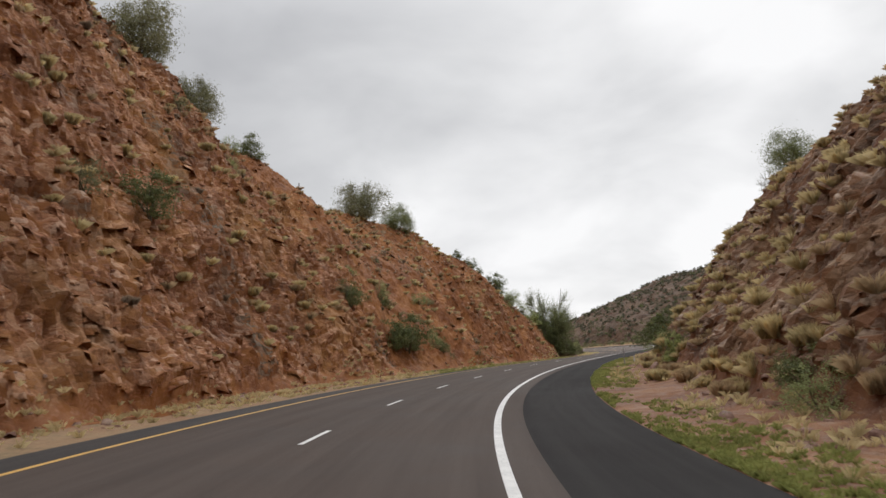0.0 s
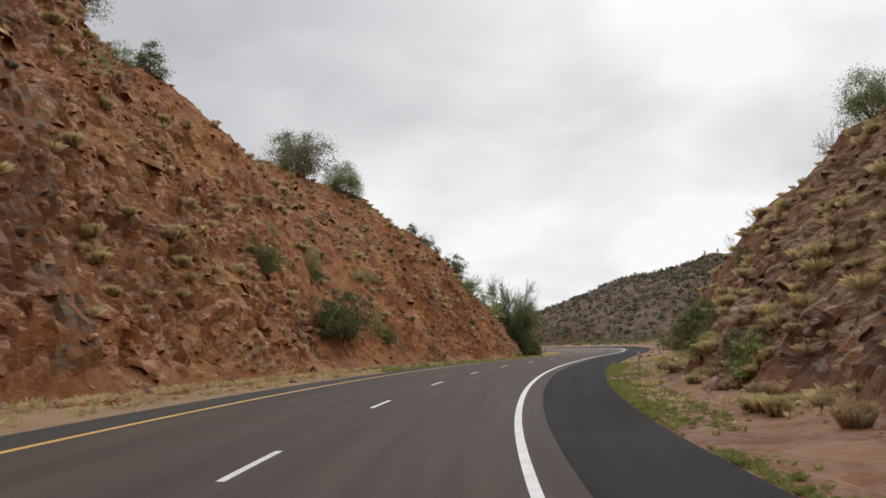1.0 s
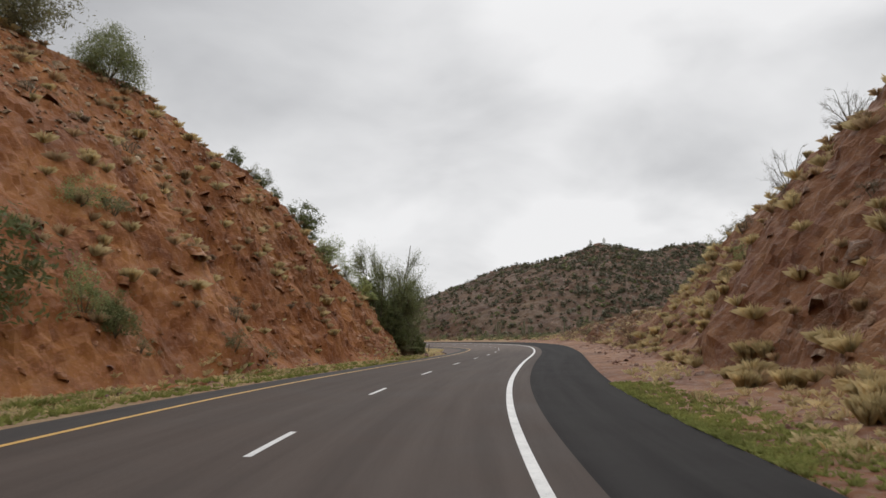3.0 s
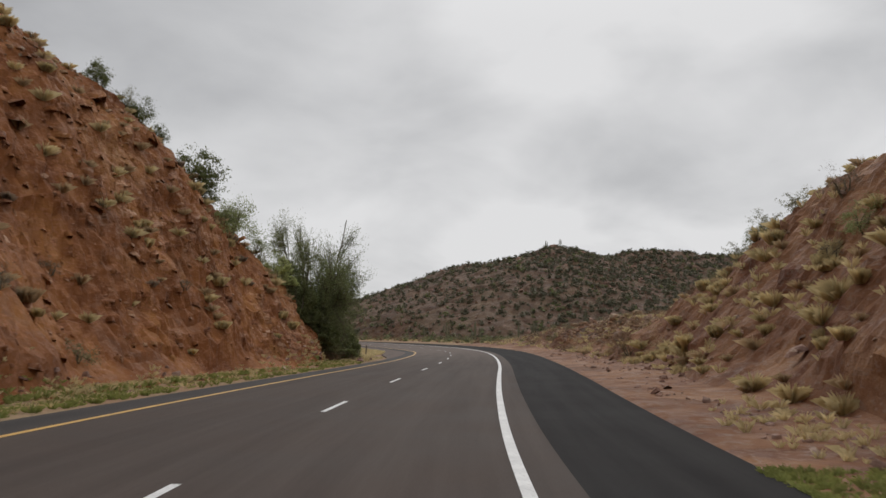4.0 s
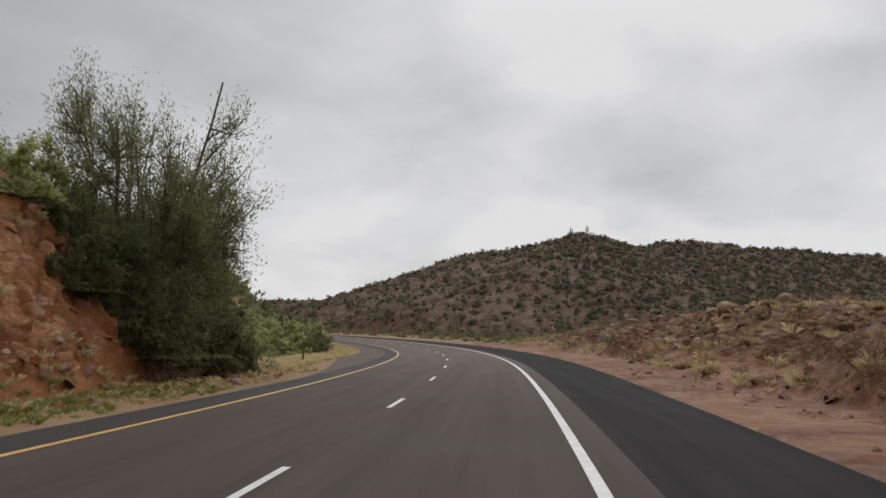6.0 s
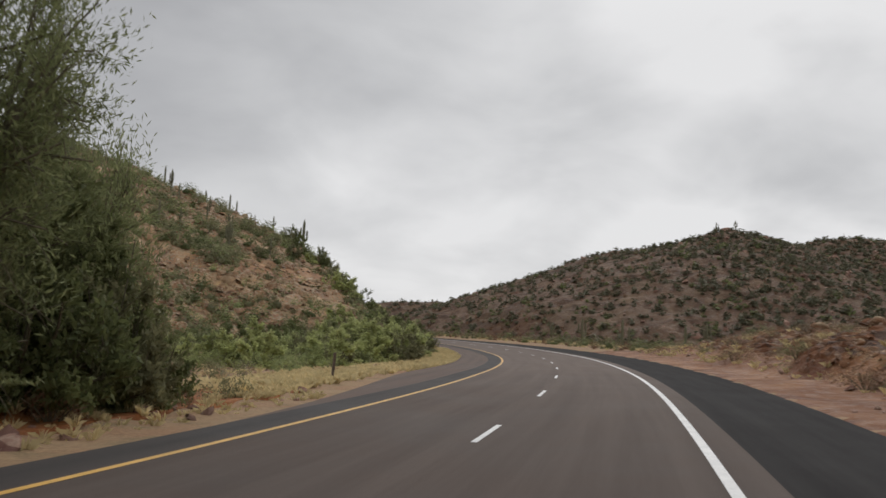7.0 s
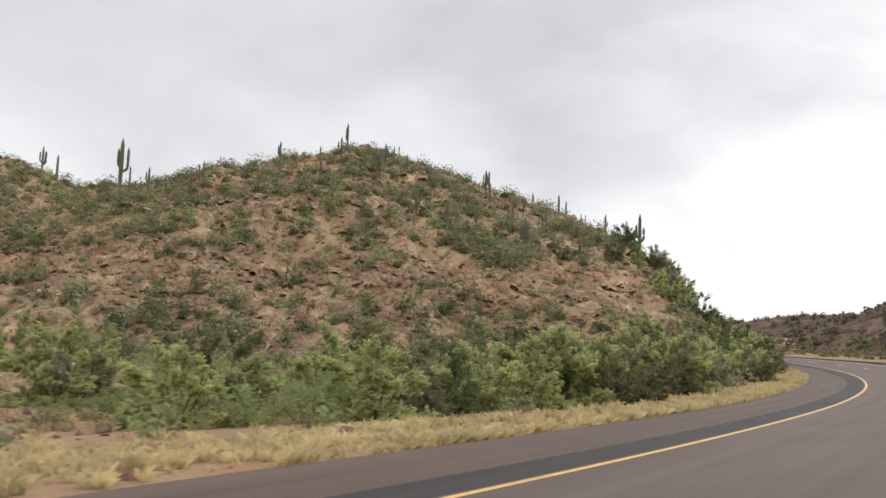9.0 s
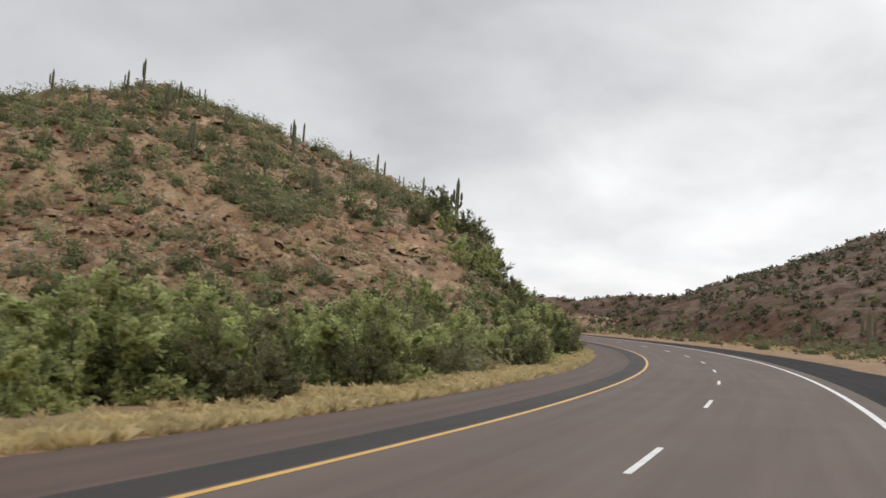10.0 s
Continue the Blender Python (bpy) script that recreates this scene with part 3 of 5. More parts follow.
def hillside(name, mat, crest, slope, foot, x0, x1, y0, y1, step, label, amp=1.0, bands=1.0):
    hx, hy = np.arange(x0, x1, step), np.arange(y0, y1, step)
    X, Y = np.meshgrid(hx, hy, indexing="ij")
    z = hill(X + 3 * fbm(X * 0.05, Y * 0.05, 0 * X, 2), Y + 3 * fbm(X * 0.05 + 7, Y * 0.05, 0 * X, 2), crest, slope, foot)
    hs, hd = to_sd(X, Y)
    z = foot + (z - foot) * np.where(hd < 0, smooth(8, 19, -hd), smooth(13, 40, hd))
    up = smooth(0, 4, z - foot)
    ledge = z + 1.2 * fbm(X * 0.08, Y * 0.08, 0 * X, 2)
    band = np.exp(-((ledge - 9.3) / 1.5) ** 2) * smooth(-0.3, 0.15, fbm(X * 0.05 + 3, Y * 0.05, 0 * X, 2))
    z = z + up * amp * (1.6 * fbm(X * 0.06, Y * 0.06, 0 * X + 2, 3) + 0.9 * blocks(X * 0.22, Y * 0.22, z * 0.35 * bands) + 0.45 * fbm(X * 0.5, Y * 0.5, 0 * X, 3))
    soil = np.clip(0.25 + 0.75 * fbm(X * 0.045, Y * 0.045, 0 * X + 8, 3) + 0.6 * bands * band, 0, 1)
    vein = np.clip(0.3 + 0.8 * fbm(X * 0.05, Y * 0.05, 0 * X + 4, 3) + 0.35 * bands * np.exp(-((ledge - 6.6) / 1.2) ** 2), 0, 1)
    f = grid_faces(len(hx), len(hy))
    ob = mesh_object(name, np.stack([X, Y, z], -1).reshape(-1, 3), f[:, ::-1], mat, attrs=(("soil", soil), ("vein", vein)))
    if ob.data.polygons[0].normal.z < 0:
        ob.data.flip_normals()
    tagged(ob, label, "hill", kind="structure")
    return hx, hy, z


HILL_S = hillside("hill_saguaro", M_HILL, CREST_SAGUARO, 0.40, -3.4, -200, 46, 158, 380, 1.15, "stony desert hill dotted with shrubs and tall cacti")
HILL_F = hillside("hill_far", M_FARHILL, CREST_FAR, 0.38, -4.0, 0, 330, 190, 520, 2.0, "dark brushy hill beyond the bend of the road", bands=0.0)

# ---------------------------------------------------------------- plants and stones: materials
M_PALO = leaf_material("palo_verde_leaves", (0.16, 0.185, 0.08), (0.34, 0.36, 0.17), 0.5)
M_GREEN = leaf_material("green_shrub_leaves", (0.21, 0.245, 0.10), (0.40, 0.45, 0.20), 0.5)
M_BRIGHT = leaf_material("bright_thicket_leaves", (0.33, 0.36, 0.14), (0.58, 0.61, 0.29), 0.6)
M_DARK = leaf_material("dark_shrub_leaves", (0.105, 0.125, 0.05), (0.21, 0.23, 0.095), 0.45)
# darker, duller copy of the olive scrub colour, for the far hill only
M_FAR_OLIVE = leaf_material("dull_olive_leaves", (0.10, 0.098, 0.058), (0.18, 0.17, 0.105), 0.35)
M_OLIVE = leaf_material("olive_scrub_leaves", (0.165, 0.165, 0.085), (0.30, 0.29, 0.155), 0.45)
M_GREY = leaf_material("grey_scrub_twigs", (0.15, 0.125, 0.085), (0.27, 0.23, 0.16), 0.2)
M_STRAW = leaf_material("dry_grass", (0.52, 0.42, 0.215), (0.76, 0.65, 0.38), 0.55)
M_TAN = leaf_material("pale_bunch_grass", (0.42, 0.30, 0.17), (0.64, 0.50, 0.31), 0.5)
M_PUFF = leaf_material("withered_grass", (0.30, 0.22, 0.15), (0.48, 0.38, 0.28), 0.4)
M_BROWN = leaf_material("rusty_dry_brush", (0.15, 0.085, 0.05), (0.28, 0.17, 0.10), 0.3)
M_GRASS = leaf_material("fresh_grass", (0.21, 0.24, 0.065), (0.40, 0.42, 0.15), 0.45)
M_BARK = mottled("grey_green_bark", (0.11, 0.10, 0.06), (0.17, 0.14, 0.09), 2.5, 0.85, 0.02, 30.0)
M_STONE = rock_material("loose_stone", [(0.14, 0.08, 0.06), (0.24, 0.13, 0.095), (0.33, 0.19, 0.14), (0.42, 0.29, 0.22)], (0.3, 0.15, 0.1), (0.3, 0.25, 0.2), 0.5)
M_PALESTONE = rock_material("pale_stone", [(0.19, 0.13, 0.078), (0.29, 0.205, 0.125), (0.38, 0.28, 0.175), (0.50, 0.39, 0.255)], (0.37, 0.18, 0.09), (0.33, 0.28, 0.24), 0.5)


def saguaro_material():
    m, t, b, co = material("saguaro_skin")
    n1 = noise_node(t, co, 0.9, 4, 0.6)
    n2 = noise_node(t, co, 16.0, 3, 0.7)
    rnd = t.nodes.new("ShaderNodeObjectInfo").outputs["Random"]
    col = mix_node(t, n1, (0.13, 0.135, 0.075), (0.20, 0.195, 0.115))
    col = mix_node(t, math_node(t, "MULTIPLY", rnd, 0.4), col, (0.17, 0.14, 0.10))
    col = mix_node(t, 1.0, col, ramp_node(t, n2, [(0.25, 0.7), (0.75, 1.25)]), "MULTIPLY")
    t.links.new(col, b.inputs["Base Color"])
    b.inputs["Roughness"].default_value = 0.75
    bump(t, b, n2, 0.5, 0.03)
    return m


M_SAGUARO = saguaro_material()
rng = np.random.default_rng(7)


def quads_mesh(name, verts, mat, extra=None):
    """A mesh of loose quads (n, 4, 3)."""
    v = np.asarray(verts, np.float32).reshape(-1, 3)
    n = len(v) // 4
    me = bpy.data.meshes.new(name)
    me.vertices.add(len(v))
    me.vertices.foreach_set("co", v.ravel())
    me.loops.add(len(v))
    me.loops.foreach_set("vertex_index", np.arange(len(v), dtype=np.int32))
    me.polygons.add(n)
    me.polygons.foreach_set("loop_start", np.arange(0, len(v), 4, dtype=np.int32))
    me.materials.append(mat)
    me.update(calc_edges=True)
    return me


def leaves(c, size, aspect=1.0, up=0.0, r=rng, out=None):
    """Leaf sprays: a bent quad at each centre. out: the ways that they face, more or less; without it they are turned at random."""
    n = len(c)
    a = r.normal(size=(n, 3))
    a[:, 2] += up
    if out is None:
        b = np.cross(a, r.normal(size=(n, 3)))
    else:
        f = out / (np.linalg.norm(out, axis=1)[:, None] + 1e-6) + r.normal(size=(n, 3)) * 0.42
        b = np.cross(f, a)
        a = np.cross(b, f)
    a /= np.linalg.norm(a, axis=1)[:, None]
    b /= np.linalg.norm(b, axis=1)[:, None]
    k = np.asarray(size) * r.uniform(0.6, 1.35, n)
    a, b = a * k[:, None], b * (k * aspect)[:, None]
    return np.stack([c - a - 0.35 * b, c - 0.1 * a + b * 0.6, c + a + 0.2 * b, c + 0.15 * a - b * 0.7], 1)


def cores(c, size, r=rng):
    """The dense inside of small shrubs: lumpy domes as loose quads."""
    n = len(c)
    ring = np.array([(math.cos(a), math.sin(a)) for a in np.arange(6) * math.pi / 3])
    base = np.concatenate([np.c_[ring, np.full(6, -0.1)], np.c_[ring * 0.8, np.full(6, 0.55)], np.c_[ring * 0.3, np.full(6, 0.85)]])
    v = base[None] * (1 + r.uniform(-0.3, 0.3, (n, 18, 3))) * np.asarray(size)[:, None, None] + c[:, None, :]
    f = [(i, (i + 1) % 6, 6 + (i + 1) % 6, 6 + i) for i in range(6)] + [(6 + i, 6 + (i + 1) % 6, 12 + (i + 1) % 6, 12 + i) for i in range(6)] + [(12, 13, 14, 15), (12, 15, 16, 17)]
    return v[:, np.array(f)].reshape(-1, 4, 3)


def tufts(c, height, blades, spread, r=rng, width=0.02):
    """Grass: thin blades that lean out from each centre."""
    n = len(c)
    c = np.repeat(c, blades, 0)
    h = np.repeat(np.broadcast_to(height, n), blades) * r.uniform(0.5, 1.1, n * blades)
    ang = r.uniform(0, 6.283, n * blades)
    lean = r.uniform(0.05, 1.0, n * blades) * spread
    out = np.stack([np.cos(ang), np.sin(ang), 0 * ang], -1)
    side = np.stack([-np.sin(ang), np.cos(ang), 0 * ang], -1) * (width * (0.6 + h))[:, None]
    base = c + out * (0.22 * h * lean)[:, None]
    mid = base + out * (0.30 * h * lean)[:, None] + np.array([0, 0, 1.0]) * (h * 0.62)[:, None]
    tip = base + out * (0.95 * h * lean)[:, None] + np.array([0, 0, 1.0]) * (h * (1.0 - 0.45 * lean * lean))[:, None]
    return np.stack([base - side, base + side, mid + 0.8 * side, tip], 1)


def stones_mesh(name, c, size, mat, r=rng):
    """Angular stones: squashed, jittered octahedral blocks with cut tops."""
    n = len(c)
    ring = np.array([(math.cos(a), math.sin(a)) for a in np.arange(6) * math.pi / 3])
    base = np.concatenate([np.c_[ring * 1.0, np.full(6, -0.35)], np.c_[ring * 0.72, np.full(6, 0.45)]])
    v = base[None] * (1 + r.uniform(-0.32, 0.32, (n, 12, 3)))
    v = v * (np.asarray(size)[:, None, None] * r.uniform(0.6, 1.3, (n, 1, 3)))
    th, tl = r.uniform(0, 6.283, n), r.normal(0, 0.35, (n, 2))
    ct, st = np.cos(th)[:, None], np.sin(th)[:, None]
    x, y = v[..., 0] * ct - v[..., 1] * st, v[..., 0] * st + v[..., 1] * ct
    z = v[..., 2] + x * tl[:, :1] + y * tl[:, 1:]
    v = np.stack([x, y, z], -1) + c[:, None, :]
    f = [(i, (i + 1) % 6, 6 + (i + 1) % 6, 6 + i) for i in range(6)] + [(6, 7, 8, 9), (6, 9, 10, 11)]
    faces = (np.array(f)[None] + 12 * np.arange(n)[:, None, None]).reshape(-1, 4)
    me = bpy.data.meshes.new(name)
    flat = v.reshape(-1, 3).astype(np.float32)
    me.vertices.add(len(flat))
    me.vertices.foreach_set("co", flat.ravel())
    me.loops.add(faces.size)
    me.loops.foreach_set("vertex_index", faces.ravel().astype(np.int32))
    me.polygons.add(len(faces))
    me.polygons.foreach_set("loop_start", np.arange(0, faces.size, 4, dtype=np.int32))
    me.materials.append(mat)
    a = me.attributes.new("soil", "FLOAT", "POINT")
    a.data.foreach_set("value", np.repeat(r.uniform(0, 0.5, n), 12).astype(np.float32))
    me.update(calc_edges=True)
    return me


def stuff(name, me, label, category):
    return tagged(new(name, me), label, category, kind="stuff")


def limb(bm, a, b, r0, r1, sides=6, bend=0.12, r=rng, rings=4):
    """A tapered, slightly crooked limb from a to b."""
    a, b = Vector(a), Vector(b)
    ax = (b - a)
    q = ax.to_track_quat("Z", "Y")
    prev = None
    off = Vector((r.normal(), r.normal(), 0)) * bend * ax.length
    for i in range(rings + 1):
        t = i / rings
        mid = a + ax * t + q @ (off * math.sin(t * math.pi) * 0.5)
        rad = r0 + (r1 - r0) * t
        ring = [bm.verts.new(mid + q @ Vector((math.cos(j * 6.283 / sides) * rad, math.sin(j * 6.283 / sides) * rad, 0))) for j in range(sides)]
        if prev:
            for j in range(sides):
                bm.faces.new((prev[j], prev[(j + 1) % sides], ring[(j + 1) % sides], ring[j]))
        prev = ring
    bm.faces.new(prev)
    return b


# ---------------------------------------------------------------- plants: one model of each kind, then copies
def shrub_model(name, mat, height, width, n, leaf, label, aspect=0.5, stems=7, gap=0.35, r=rng, flat=1.0):
    """A multi-stemmed desert shrub: stems fan out, sprays of leaves cluster round their ends."""
    thing = new(name)
    bm = bmesh.new()
    tips = []
    for i in range(stems):
        a = i * 6.283 / stems + r.uniform(-0.3, 0.3)
        k = r.uniform(0.35, 0.95)
        tip = (math.cos(a) * width * 0.42 * k, math.sin(a) * width * 0.42 * k, height * r.uniform(0.5, 0.85) * (1.1 - 0.35 * k))
        limb(bm, (math.cos(a) * 0.05, math.sin(a) * 0.05, -0.15), tip, 0.035 * height ** 0.5, 0.01, 5, 0.2, r, 3)
        tips.append(tip)
    part("stem", bm, M_BARK, thing)
    # clumps of unequal size leave gaps and an uneven outline
    nc = int(n / 28)
    th, u = r.uniform(0, 6.283, nc), r.uniform(0.08, 1.0, nc)
    rad = np.sqrt(r.uniform(0.08, 1.0, nc))
    lump = 1 + 0.28 * np.sin(th * 3 + r.uniform(0, 6)) + 0.18 * np.sin(th * 5 + r.uniform(0, 6))
    prof = np.sqrt(np.clip(1 - (u * 1.02 - 0.3) ** 2 / 0.62, 0.06, 1)) ** flat
    cc = np.stack([np.cos(th) * rad * lump * prof * width / 2, np.sin(th) * rad * lump * prof * width / 2, u * height * (0.82 + 0.25 * np.sin(th * 2 + 1))], -1)
    k = r.integers(14, 44, nc)
    c = np.repeat(cc, k, 0) + r.normal(size=(k.sum(), 3)) * (np.repeat(r.uniform(0.5, 1.2, nc), k) * 0.085 * width)[:, None] * np.array([1, 1, 0.7])
    c[:, 2] = np.maximum(c[:, 2], 0.02)
    face = (c - np.repeat(cc, k, 0)) / (0.085 * width) + 0.5 * (c - np.array([0, 0, height * 0.35])) / width + np.array([0, 0, 0.35])
    crown = new("foliage", quads_mesh("foliage", leaves(c, leaf, aspect, 0.5, r, face), mat))
    crown.parent = thing
    return tagged(thing, label, "shrub")


def tubes(a, b, r0, r1, sides=4):
    """Many thin tapered twigs at once, as loose quads."""
    ax = b - a
    ax = ax / (np.linalg.norm(ax, axis=1)[:, None] + 1e-9)
    u = np.cross(ax, np.array([0.31, 0.52, 0.21]))
    u /= np.linalg.norm(u, axis=1)[:, None]
    v = np.cross(ax, u)
    q = []
    for j in range(sides):
        p0, p1 = j * 6.2832 / sides, (j + 1) * 6.2832 / sides
        e0, e1 = u * math.cos(p0) + v * math.sin(p0), u * math.cos(p1) + v * math.sin(p1)
        q.append(np.stack([a + e0 * r0[:, None], a + e1 * r0[:, None], b + e1 * r1[:, None], b + e0 * r1[:, None]], 1))
    return np.concatenate(q)


def feathery(name, mat, height, width, limbs, twigs, sprays, leaf, label, category, r=rng, spread=(8, 62), bare=0.0, low=0.12, aspect=0.2, lean=(0, 0), ruffle=0.5):
    """A desert tree or tall shrub: limbs sweep up and out from near the ground, branch twice, and carry fine sprays along every twig."""
    thing = new(name)
    bm = bmesh.new()
    start, tip, rad = [], [], []
    env = np.array([width / 2, width / 2, height])
    for i in range(limbs):
        az = i * 2.4 + r.uniform(-0.5, 0.5)
        po = math.radians(spread[0] + (spread[1] - spread[0]) * r.random() ** 0.6)
        dirn = np.array([math.cos(az) * math.sin(po), math.sin(az) * math.sin(po), math.cos(po)])
        reach = 1 / np.linalg.norm(dirn / env) * r.uniform(0.68, 0.86)
        p = np.array([math.cos(az) * 0.012, math.sin(az) * 0.012, 0]) * height + np.array([0, 0, -0.25])
        rr = height * r.uniform(0.011, 0.018) + 0.012
        steps = 6
        for k in range(steps):
            bend = dirn + r.normal(size=3) * 0.16 + np.array([lean[0], lean[1], 0.10 - 0.05 * k])
            q = p + bend / np.linalg.norm(bend) * reach / steps
            r1 = rr * 0.78
            start.append(p), tip.append(q), rad.append((rr, r1, k / steps))
            p, rr = q, r1
    start, tip, rad = np.array(start), np.array(tip), np.array(rad)
    # branches leave the limbs, twigs leave the branches
    w = np.where(rad[:, 2] >= low, 1.0, 0.0) * (0.8 + 0.6 * rad[:, 2])
    nb = max(int(twigs / 5), 4)
    i = r.choice(len(start), nb, p=w / w.sum())
    f = start[i] + (tip[i] - start[i]) * r.random((nb, 1))
    out = f / env - np.array([0, 0, 0.35])
    d = out / (np.linalg.norm(out, axis=1)[:, None] + 1e-6) * 0.8 + r.normal(size=(nb, 3)) * 0.55 + np.array([0, 0, 0.45])
    d /= np.linalg.norm(d, axis=1)[:, None]
    room = 1.0 - np.linalg.norm(f / env * np.array([1, 1, 0.96]), axis=1)
    g = f + d * (np.clip(room, 0.12, 0.5) * 0.5 * (width + height) * 0.5 * r.uniform(0.5, 1.1, nb))[:, None]
    i = r.integers(0, nb, twigs)
    tt = r.uniform(0.15, 1.0, (twigs, 1))
    f2 = f[i] + (g[i] - f[i]) * tt
    d2 = d[i] * 0.8 + r.normal(size=(twigs, 3)) * 0.5 + np.array([0, 0, 0.25])
    d2 /= np.linalg.norm(d2, axis=1)[:, None]
    ln = (0.05 * (width + height) * r.uniform(0.45, 1.15, twigs))[:, None]
    g2 = f2 + d2 * ln
    # bring the whole plant to its height and width
    fit = np.array([1, 1, 0]) * (width * 0.5 / np.percentile(np.hypot(g2[:, 0], g2[:, 1]), 96)) + np.array([0, 0, 1]) * (height / np.percentile(g2[:, 2], 99.5))
    start, tip, f, g, f2, g2 = (v * fit for v in (start, tip, f, g, f2, g2))
    d2 = g2 - f2
    ln = np.linalg.norm(d2, axis=1)[:, None]
    d2 = d2 / ln
    bq = [tubes(start, tip, rad[:, 0], rad[:, 1], 6), tubes(f, g, np.full(nb, height * 0.0034 + 0.004), np.full(nb, height * 0.0014 + 0.002)),
          tubes(f2, g2, np.full(twigs, 0.006 + 0.0006 * height), np.full(twigs, 0.003), 3)]
    stem = new("limb", quads_mesh("limb", np.concatenate(bq), M_BARK))
    stem.parent = thing
    keep = r.random(twigs) >= bare * smooth(0.55, 0.95, f2[:, 2] / height)
    f3, d3, l3 = f2[keep], d2[keep], ln[keep]
    n = len(f3)
    k = sprays
    t = r.uniform(0.1, 1.25, (n, k, 1))
    c = f3[:, None] + d3[:, None] * l3[:, None] * t + r.normal(size=(n, k, 3)) * (l3[:, None] * 0.16)
    a = np.repeat(d3, k, 0) + r.normal(size=(n * k, 3)) * ruffle + np.array([0, 0, 0.1])
    b = np.cross(a, r.normal(size=(n * k, 3)))
    a /= np.linalg.norm(a, axis=1)[:, None]
    b /= np.linalg.norm(b, axis=1)[:, None]
    c = c.reshape(-1, 3)
    c[:, 2] = np.maximum(c[:, 2], 0.03)
    s = leaf * r.uniform(0.6, 1.35, n * k)
    a, b = a * s[:, None], b * (s * aspect)[:, None]
    crown = new("crown" if category == "tree" else "foliage", quads_mesh("foliage", np.stack([c - a, c + b, c + a, c - b], 1), mat))
    crown.parent = thing
    return tagged(thing, label, category)


def saguaro_model(height, arms, r=rng):
    """A ribbed column cactus; each arm leaves the trunk sideways and turns up."""
    thing = new("saguaro")

    def column(name, path, rad):
        bm = bmesh.new()
        ribs, prev, n = 22, None, len(path)
        for i, p in enumerate(path):
            p = Vector(p)
            tan = (Vector(path[min(i + 1, n - 1)]) - Vector(path[max(i - 1, 0)])).normalized()
            q = tan.to_track_quat("Z", "Y")
            t = i / (n - 1)
            rr = rad * (0.78 + 0.3 * math.sin(min(t * 1.25, 1) * 2.6)) * (1.0 if t < 0.93 else 0.62 if i < n - 1 else 0.2)
            ring = [bm.verts.new(p + q @ Vector((math.cos(j * 6.283 / ribs), math.sin(j * 6.283 / ribs), 0)) * rr * (1.0 if j % 2 else 0.84)) for j in range(ribs)]
            if prev:
                for j in range(ribs):
                    bm.faces.new((prev[j], prev[(j + 1) % ribs], ring[(j + 1) % ribs], ring[j]))
            prev = ring
        bm.faces.new(prev)
        part(name, bm, M_SAGUARO, thing)

    rad = 0.055 * height ** 0.8 + 0.05
    column("trunk", [(0, 0, -0.3 + (height + 0.3) * i / 9 - (0.0 if i < 9 else -0.06)) for i in range(10)], rad)
    for i in range(arms):
        a = i * 2.4 + r.uniform(0, 1)
        h0, h1 = height * r.uniform(0.32, 0.5), height * r.uniform(0.62, 0.88)
        o = rad * r.uniform(2.3, 3.2)
        c, s = math.cos(a), math.sin(a)
        pts = [(0, 0, h0), (c * o * 0.6, s * o * 0.6, h0 + 0.02 * height), (c * o * 0.95, s * o * 0.95, h0 + 0.07 * height)]
        pts += [(c * o, s * o, h0 + 0.07 * height + (h1 - h0 - 0.07 * height) * k / 5) for k in range(1, 6)]
        column("arm", pts, rad * 0.68)
    return tagged(thing, "tall green saguaro cactus with upright arms" if arms else "single-stemmed tall green saguaro cactus", "saguaro cactus", "saguaros on the hills")


def surf_left(s, d):
    """A place on the left-hand cut, d metres out from the lane line."""
    si, di = np.abs(CUT_L[0] - s).argmin(), np.abs(CUT_L[1] - d).argmin()
    return CUT_L[2][si, di]


def surf_right(s, d):
    si, di = np.abs(CUT_R[0] - s).argmin(), np.abs(CUT_R[1] - d).argmin()
    return CUT_R[2][si, di]


def grid_z(h, x, y):
    hx, hy, z = h
    fx, fy = np.clip((x - hx[0]) / (hx[1] - hx[0]), 0, len(hx) - 1.001), np.clip((y - hy[0]) / (hy[1] - hy[0]), 0, len(hy) - 1.001)
    i, j = fx.astype(int), fy.astype(int)
    a, b = fx - i, fy - j
    return z[i, j] * (1 - a) * (1 - b) + z[i + 1, j] * a * (1 - b) + z[i, j + 1] * (1 - a) * b + z[i + 1, j + 1] * a * b


def land_z(x, y):
    x, y = np.atleast_1d(np.asarray(x, float)), np.atleast_1d(np.asarray(y, float))
    z = ground_height(x, y)
    inside = lambda h: (x > h[0][0]) & (x < h[0][-1]) & (y > h[1][0]) & (y < h[1][-1])
    for h in (HILL_S, HILL_F):
        z = np.where(inside(h), np.maximum(z, grid_z(h, x, y)), z)
    return z


def put(model, x, y, z, size=1.0, turn=None, wide=1.0):
    m = pose(x, y, z, 0, 0, rng.uniform(0, 360) if turn is None else turn) @ Matrix.Diagonal((size * wide, size * wide, size, 1))
    return copy_thing(model, m)


